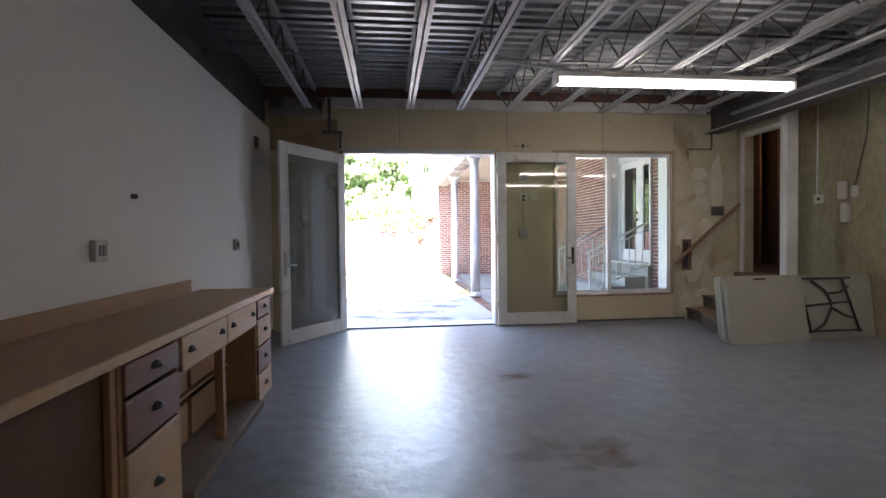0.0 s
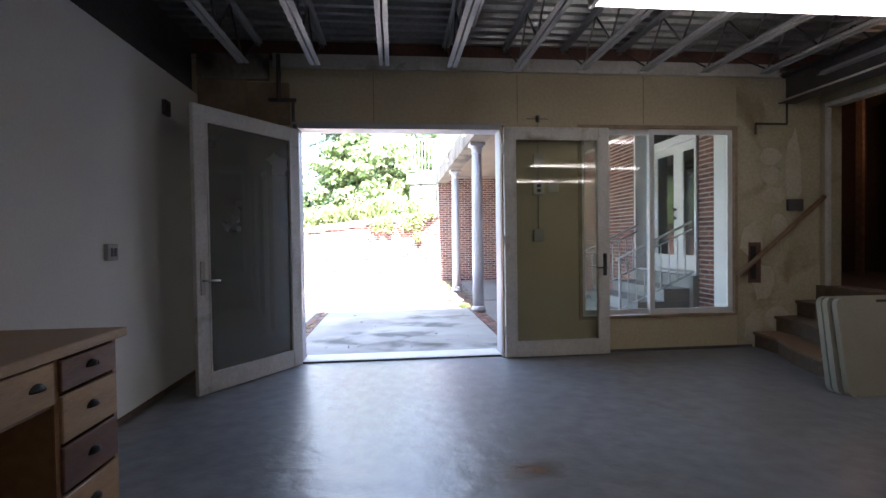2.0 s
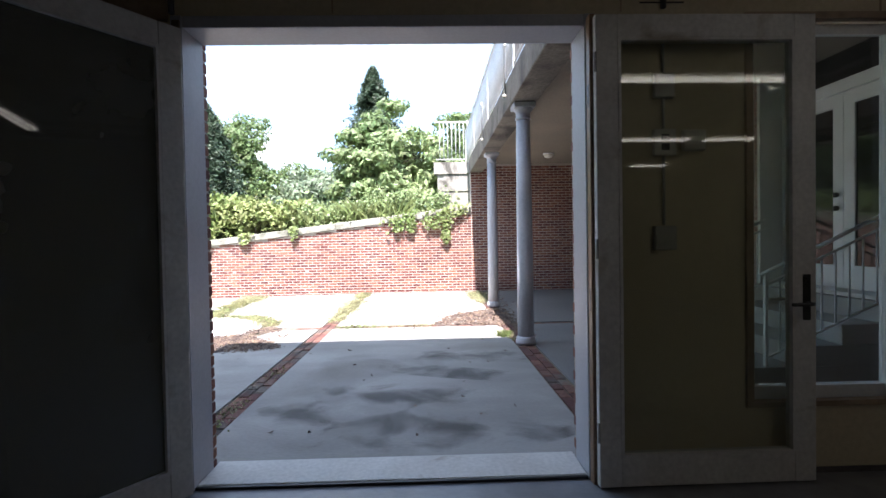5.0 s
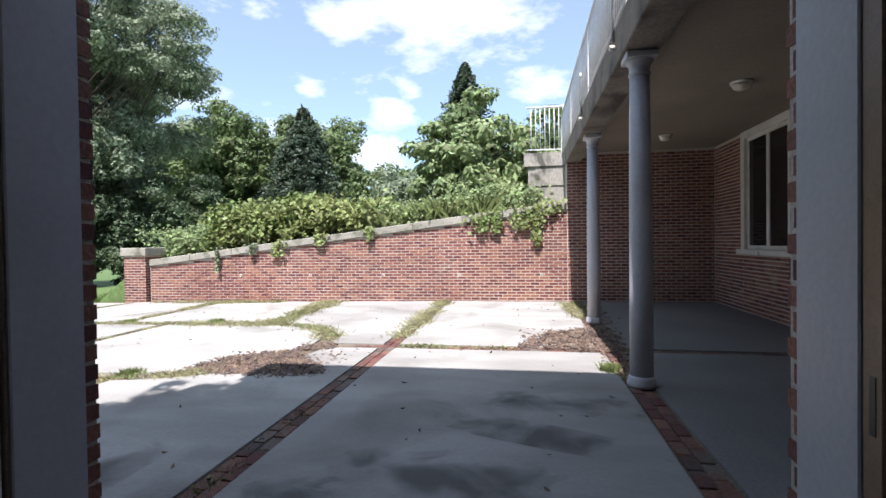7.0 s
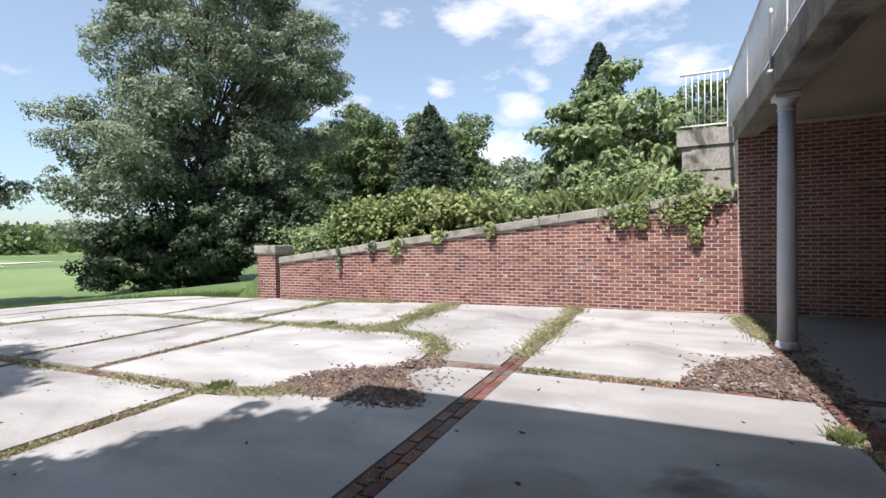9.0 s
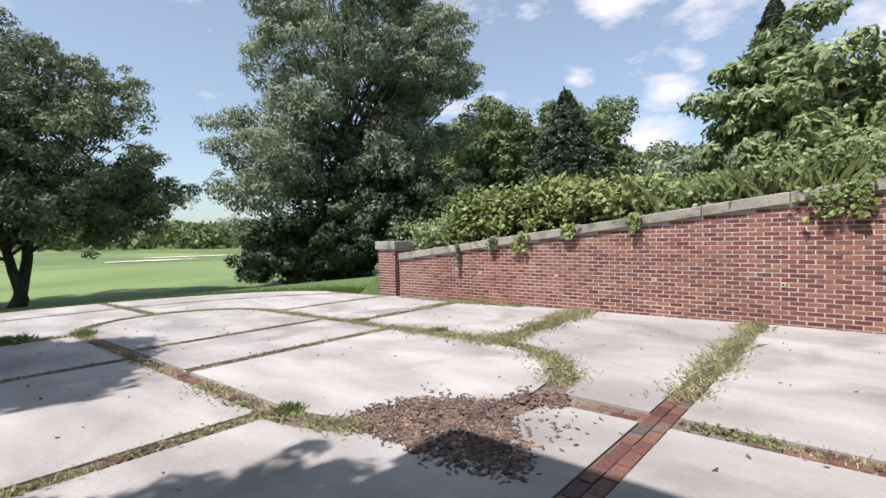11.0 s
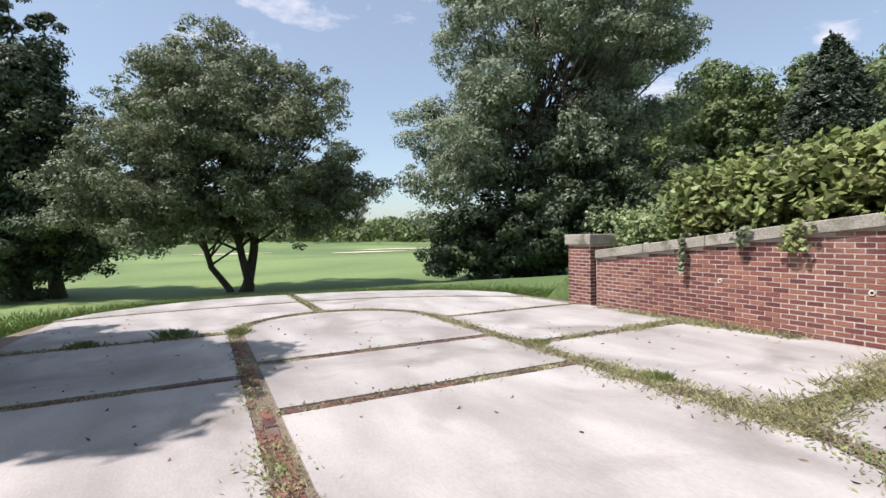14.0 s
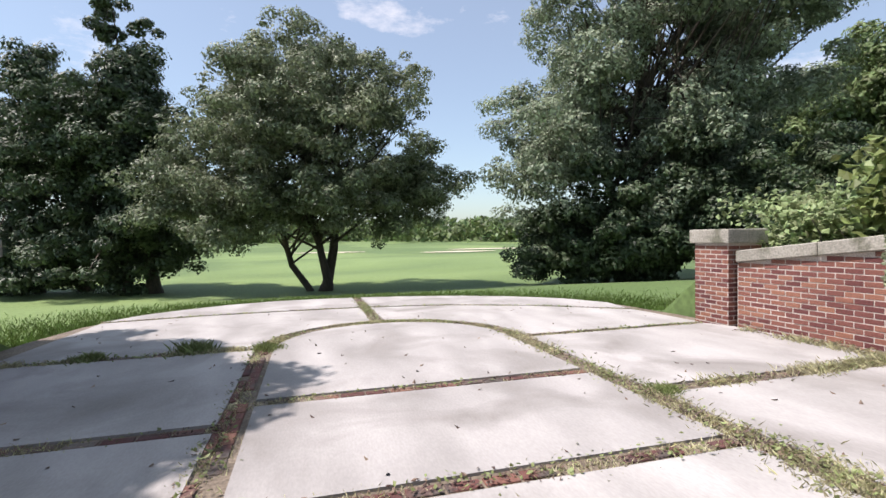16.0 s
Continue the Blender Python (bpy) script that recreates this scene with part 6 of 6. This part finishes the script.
def weeds():
    rnd = np.random.default_rng(80)
    vs, fs, k = [], [], 0
    for path, n, wd, h in JOINTS:
        p = along(path, n, wd, rnd)
        v, f = blades(p, h * 0.62, 1.3, 0.0042, rnd)
        vs.append(v)
        fs.append(f + k)
        k += len(v)
    me = raw_mesh("joint_weeds", np.concatenate(vs), np.concatenate(fs), WEED)
    tagged(new("joint_weeds", me), "dry yellow-green weeds growing in the paving joints", "weeds", kind="stuff")
    vs, fs, k = [], [], 0
    for path, n, wd, h in JOINTS:
        p = along(path, n // 6, wd * 0.9, rnd)
        p[:, 2] += 0.02 + 0.025 * rnd.random(len(p))
        v, f = leaf_quads(p, unit(np.array([0, 0, 1.0]) + 0.5 * rnd.normal(size=(len(p), 3))), 0.016, rnd, 0.7, 0.2)
        vs.append(v)
        fs.append(f + k)
        k += len(v)
    me = raw_mesh("joint_leaf_weeds", np.concatenate(vs), np.concatenate(fs), WEED_GREEN)
    tagged(new("joint_leaf_weeds", me), "low green leafy weeds along the paving joints", "weeds", kind="stuff")


weeds()


def bank_grass():
    """Wispy grass leaning over the coping."""
    rnd = np.random.default_rng(83)
    n = 900
    x = np.concatenate([rnd.normal(-0.7, 0.35, n // 2), rnd.uniform(-2.2, 0.6, n - n // 2)])
    y = rnd.uniform(16.55, 17.2, n)
    z = np.array([wall_top(a) for a in x]) + 0.05
    v, f = blades(np.stack([x, y, z], 1), 0.55, 0.8, 0.006, rnd)
    tagged(new("bank_grass", raw_mesh("bank_grass", v, f, WEED_GREEN)), "tall wispy green grass above the wall coping", "grass", kind="stuff")


bank_grass()


def weed_clump(x, y, r, h, label):
    rnd = np.random.default_rng(int(abs(x * 131 + y * 17) * 10))
    p = np.stack([x + rnd.normal(size=500) * r, y + rnd.normal(size=500) * r, np.full(500, ground_z(x, y) - 0.03)], 1)
    v, f = blades(p, h, 0.7, 0.005, rnd)
    t = thing("weed_clump", (x, y, ground_z(x, y)), label, "weed", "weed clumps")
    part_mesh("foliage", raw_mesh("foliage", v, f, WEED_GREEN), t, kind="stuff")


for x, y, r, h in ((-2.85, 9.88, 0.05, 0.075), (-9.0, 9.0, 0.1, 0.13), (2.24, 10.5, 0.035, 0.09), (-5.9, 13.2, 0.05, 0.07), (-8.95, 7.9, 0.08, 0.09), (-4.05, 13.15, 0.05, 0.09), (-8.85, 9.85, 0.08, 0.09)):
    weed_clump(x, y, r, h, "green weed clump growing out of a paving joint")


def litter_patch(label, outline_pts, n, seed, size=0.022):
    rnd = np.random.default_rng(seed)
    xs, ys = [p[0] for p in outline_pts], [p[1] for p in outline_pts]
    out = []
    while len(out) < n:
        x, y = rnd.uniform(min(xs), max(xs)), rnd.uniform(min(ys), max(ys))
        inside, j = False, len(outline_pts) - 1
        for i in range(len(outline_pts)):
            if (ys[i] > y) != (ys[j] > y) and x < (xs[j] - xs[i]) * (y - ys[i]) / (ys[j] - ys[i]) + xs[i]:
                inside = not inside
            j = i
        if inside or rnd.random() < 0.05:
            out.append((x + rnd.normal() * 0.05, y + rnd.normal() * 0.05, ground_z(x, y) + 0.004 + 0.01 * rnd.random()))
    p = np.array(out)
    v, f = leaf_quads(p, unit(np.array([0, 0, 1.0]) + 0.22 * rnd.normal(size=(n, 3))), size, rnd, 0.55, 0.2)
    tagged(new("leaf_litter", raw_mesh("leaf_litter", v, f, LITTER)), label, "leaf litter", kind="stuff")


litter_patch("curled brown leaf litter drifted beside the column", [(1.3, 11.55), (1.45, 12.05), (1.75, 12.6), (2.2, 12.9), (2.6, 12.9), (2.55, 11.4), (2.2, 11.35)], 2600, 91, 0.03)
litter_patch("brown leaf litter and bark scattered on the broken paving", [(-2.35, 10.15), (-2.2, 10.7), (-1.9, 10.9), (-1.55, 11.1), (-1.25, 10.75), (-0.85, 10.3), (-0.75, 10.05), (-1.3, 9.95), (-1.9, 10.0)], 4200, 92, 0.024)
litter_patch("dark crumbled leaf litter where the paving has broken away", [(-1.5, 11.1), (-1.6, 11.5), (-1.2, 11.55), (-1.05, 11.25)], 450, 97, 0.022)
litter_patch("thin drift of dry leaves along the porch band", [(2.25, 10.5), (2.6, 10.5), (2.7, 12.9), (2.9, 15.9), (2.4, 15.9)], 900, 93, 0.028)


def joint_litter():
    rnd = np.random.default_rng(94)
    vs, fs, k = [], [], 0
    for path, n, wd, h in JOINTS:
        p = along(path, n // 5, wd * 0.65, rnd)
        p[:, 2] += 0.024 + 0.01 * rnd.random(len(p))
        v, f = leaf_quads(p, unit(np.array([0, 0, 1.0]) + 0.35 * rnd.normal(size=(len(p), 3))), 0.016, rnd, 0.5, 0.25)
        vs.append(v)
        fs.append(f + k)
        k += len(v)
    tagged(new("joint_litter", raw_mesh("joint_litter", np.concatenate(vs), np.concatenate(fs), LITTER)), "dry brown leaf bits caught in the paving joints", "leaf litter", kind="stuff")


joint_litter()


def scattered():
    rnd = np.random.default_rng(95)
    n = 260
    x, y = rnd.uniform(-12, 2.2, n), rnd.uniform(7, 16, n)
    z = np.array([ground_z(a, b) for a, b in zip(x, y)]) + 0.008
    v, f = leaf_quads(np.stack([x, y, z], 1), unit(np.array([0, 0, 1.0]) + 0.4 * rnd.normal(size=(n, 3))), 0.026, rnd, 0.5, 0.3)
    tagged(new("fallen_leaves", raw_mesh("fallen_leaves", v, f, LITTER)), "single dry leaves scattered over the slabs", "leaf litter", kind="stuff")


scattered()


def lawn_edge():
    rnd = np.random.default_rng(96)
    e = np.array(PATIO_EDGE)
    t = rnd.random(26000) * (len(e) - 1)
    i = t.astype(int)
    p = e[i] + (e[i + 1] - e[i]) * (t - i)[:, None]
    c = np.array([-10.5, 11.4])
    d = p - c
    p = p + d / np.linalg.norm(d, axis=1, keepdims=True) * (np.abs(rnd.normal(size=(len(p), 1))) * 1.3 - 0.06)
    ok = ~((p[:, 0] > -9.3))
    p = p[ok]
    z = np.array([land(a, b) for a, b in p]) - 0.01
    v, f = blades(np.column_stack([p, z]), 0.10, 0.6, 0.005, rnd)
    tagged(new("lawn_edge_grass", raw_mesh("lawn_edge_grass", v, f, GRASS)), "longer green grass along the paving edge", "grass", kind="stuff")


lawn_edge()

# stains and debris on the floor indoors
SPILL = damp_shade("rusty_spill", (0.27, 0.165, 0.10), 0.75)
for x, y, ln, wd, lb in ((1.7, 2.42, 1.0, 0.6, "brown rusty stain on the floor"), (1.72, 3.89, 0.6, 0.35, "small brown stain on the floor")):
    bm = bmesh.new()
    bm.faces.new([bm.verts.new((x + math.cos(k * math.pi / 10) * ln / 2, y + math.sin(k * math.pi / 10) * wd / 2, IN_Z + 0.003)) for k in range(20)])
    solid("floor_stain", bm, SPILL, lb, "stain")


# dark damp stains on the slab outside the door
DAMP = damp_shade("damp_stain", (0.085, 0.08, 0.075), 0.5)


def damp_stain(x, y, length, width, turn):
    bm = bmesh.new()
    c, s = math.cos(radians(turn)), math.sin(radians(turn))
    ring = [(math.cos(k * math.pi / 12) * length / 2, math.sin(k * math.pi / 12) * width / 2) for k in range(24)]
    bm.faces.new([bm.verts.new((a * c - b * s + x, a * s + b * c + y, ground_z(x, y) + 0.003)) for a, b in ring])
    solid("damp_stain", bm, DAMP, "dark uneven damp stain on the concrete slab", "stain")


for x, y, ln, wd, tn in ((1.65, 9.4, 2.3, 0.5, -10), (1.4, 8.75, 2.2, 0.42, -20), (0.85, 8.05, 1.7, 0.8, 4), (1.3, 7.3, 2.2, 0.9, 5), (0.2, 7.6, 1.0, 0.8, 30), (-1.2, 7.8, 1.8, 1.0, 20)):
    damp_stain(x, y, ln, wd, tn)


# ---------------------------------------------------------------- bricks
BL, BH, BD, JT = 0.191, 0.0555, 0.06, 0.012
PITCH_X, PITCH_Z = BL + JT, BH + JT


def brick_mesh(l, h, d, name, material=None):
    bm = box(-l / 2, l / 2, -d, 0, -h / 2, h / 2, 0.003)
    return mesh_of(name, bm, material or BRICK)


FULL = brick_mesh(BL, BH, BD, "brick")


def brick_face(parent, u0, u1, z0, z1, place, keep, single=None, seed=1):
    """Running bond on a face. place(u, z) gives the pose of a brick, keep(u, z, half) says whether it stands there."""
    rnd = random.Random(seed)
    verts, faces, count = [], [], 0
    rows = int((z1 - z0) / PITCH_Z + 0.5)
    for r in range(rows):
        z = z0 + (r + 0.5) * PITCH_Z
        u = u0 + (0 if r % 2 else -PITCH_X / 2) + PITCH_X / 2
        while u < u1 + PITCH_X / 2:
            a, b = max(u - BL / 2, u0), min(u + BL / 2, u1)
            if b - a > 0.03 and keep((a + b) / 2, z, (b - a) / 2):
                full = abs((b - a) - BL) < 1e-6
                out = rnd.uniform(-0.002, 0.003)
                if single and full and single(u, z) and count < 300:
                    o = adopt(new("brick", FULL), parent)
                    o.matrix_basis = place(u, z, out)
                    count += 1
                else:
                    m = place((a + b) / 2, z, out)
                    k = len(verts)
                    for q in ((-1, -BD, -1), (1, -BD, -1), (1, -BD, 1), (-1, -BD, 1), (-1, 0, -1), (1, 0, -1), (1, 0, 1), (-1, 0, 1)):
                        sh = 0.0 if q[1] < 0 else 0.003
                        verts.append((m @ Vector((q[0] * ((b - a) / 2 - sh), q[1], q[2] * (BH / 2 - sh))))[:])
                    faces += [(k + 4, k + 5, k + 6, k + 7), (k, k + 1, k + 5, k + 4), (k + 1, k + 2, k + 6, k + 5), (k + 2, k + 3, k + 7, k + 6), (k + 3, k, k + 4, k + 7)]
            u += PITCH_X
    if verts:
        me = raw_mesh("brickwork", verts, faces, BRICK)
        adopt(tagged(new("brickwork", me), kind="stuff"), parent)


# local y of a brick points out of the wall
def facing_south(y):
    return lambda u, z, out: Matrix.Translation((u, y - out, z)) @ Matrix.Rotation(math.pi, 4, "Z")


def facing_north(y):
    return lambda u, z, out: Matrix.Translation((u, y + out, z))


def facing_west(x):
    return lambda u, z, out: Matrix.Translation((x - out, u, z)) @ Matrix.Rotation(math.pi / 2, 4, "Z")


def facing_east(x):
    return lambda u, z, out: Matrix.Translation((x + out, u, z)) @ Matrix.Rotation(-math.pi / 2, 4, "Z")


brick_face(NORTH, -8.05, 2.303, -0.12, 2.06, facing_south(WALL_Y), lambda u, z, h: z + BH / 2 < wall_top(u - h) + 0.012, lambda u, z: -6.9 < u < -4.6, 1)
brick_face(SOUTH, -8.7, -1.62, -0.12, 1.7, facing_north(Y_OUT), lambda u, z, h: z + BH / 2 < wall_top(u - h) + 0.012, None, 2)
D = bpy.data.objects
brick_face(D["porch_wall_far"], 2.306, 5.29, -0.05, 3.22, facing_south(WALL_Y), lambda u, z, h: True, None, 3)


def anywhere(u, z, h):
    return True


for n, (a, b, c, d) in enumerate(((6.76, 7.918, -0.05, 3.22), (9.742, 13.2, -0.05, 3.22), (14.95, 16.24, -0.05, 3.22), (13.2, 14.95, -0.05, 1.08))):
    brick_face(D["porch_wall_side"], a, b, c, d, facing_west(PW), anywhere, None, 20 + n)
for n, (a, b, c, d) in enumerate(((-1.6, -0.032, -0.05, 3.2), (2.082, 2.95, -0.05, 3.2), (4.80, 5.28, -0.05, 3.2), (2.95, 4.80, -0.05, 0.34), (-0.032, 2.082, 2.52, 3.2), (2.95, 4.80, 2.52, 3.2))):
    brick_face(D["house_wall_north"], a, b, c, d, facing_north(Y_OUT), anywhere, None, 30 + n)
for p, (x0, x1, y0, y1) in ((PIER_N, (-8.72, -8.10, 16.13, 16.75)), (PIER_S, (-9.32, -8.7, 6.24, 6.86))):
    brick_face(p, x0, x1, -0.15, 1.09, facing_south(y0), lambda u, z, h: True, None, 6)
    brick_face(p, x0, x1, -0.15, 1.09, facing_north(y1), lambda u, z, h: True, None, 7)
    brick_face(p, y0, y1, -0.15, 1.09, facing_west(x0), lambda u, z, h: True, None, 8)
    brick_face(p, y0, y1, -0.15, 1.09, facing_east(x1), lambda u, z, h: True, None, 9)

# paving bricks in the bands
PB = mesh_of("paving_brick", box(-0.098, 0.098, -0.045, 0.045, -0.05, 0.0, 0.004), PAVER)


def band(parent, name, x0, y0, x1, y1, rows, sparse=1.0, seed=3):
    """Bricks laid across or along a straight band."""
    rnd = random.Random(seed)
    d = Vector((x1 - x0, y1 - y0, 0))
    run = d.length
    yaw = math.atan2(d.y, d.x)
    n = int(run / 0.205)
    for i in range(n):
        for r in range(rows):
            if rnd.random() > sparse:
                continue
            p = Vector((x0, y0, 0)) + d * ((i + 0.5 + (0.5 if r % 2 else 0)) / n) + Vector((-math.sin(yaw), math.cos(yaw), 0)) * ((r - (rows - 1) / 2) * 0.1)
            o = adopt(new(name, PB), parent)
            o.matrix_basis = pose(p.x, p.y, ground_z(p.x, p.y) - 0.006 + rnd.uniform(-0.006, 0.003), rnd.uniform(-1, 1), rnd.uniform(-1, 1), math.degrees(yaw) + rnd.uniform(-1.2, 1.2))


def brick_band(label, rows):
    b = thing("brick_band", (rows[0][0], rows[0][1], 0), label, "paving band", "brick bands")
    tagged(b, kind="structure")
    for i, r in enumerate(rows):
        band(b, "paving_brick", *r, seed=i)


brick_band("worn red brick paving band along the court axis", [(-0.38, Y_OUT + 0.05, -0.38, 11.85, 2, 1.0), (-0.38, 11.9, -0.38, 16.1, 2, 0.55)])
brick_band("worn red brick paving band under the porch columns", [(2.42, Y_OUT + 0.05, 2.42, 16.1, 2, 1.0)])
brick_band("worn red brick band across the court", [(-0.25, 11.43, 2.28, 11.43, 2, 0.95), (2.56, 11.47, 5.2, 11.47, 1, 1.0), (-1.3, 11.43, -0.5, 11.43, 2, 0.9)])
brick_band("broken red brick band along the panel", [(-2.6, 9.77, -9.0, 9.77, 2, 0.8), (-4.95, 9.95, -4.95, 12.95, 1, 0.85), (-6.70, 9.95, -6.70, 12.95, 1, 0.9)])
brick_band("broken red brick bands beside the south wall", [(-2.95, 9.65, -2.95, Y_OUT + 0.1, 1, 0.75), (-6.2, 9.65, -6.2, Y_OUT + 0.1, 1, 0.85), (-8.9, 9.65, -8.9, Y_OUT + 0.1, 1, 0.6)])
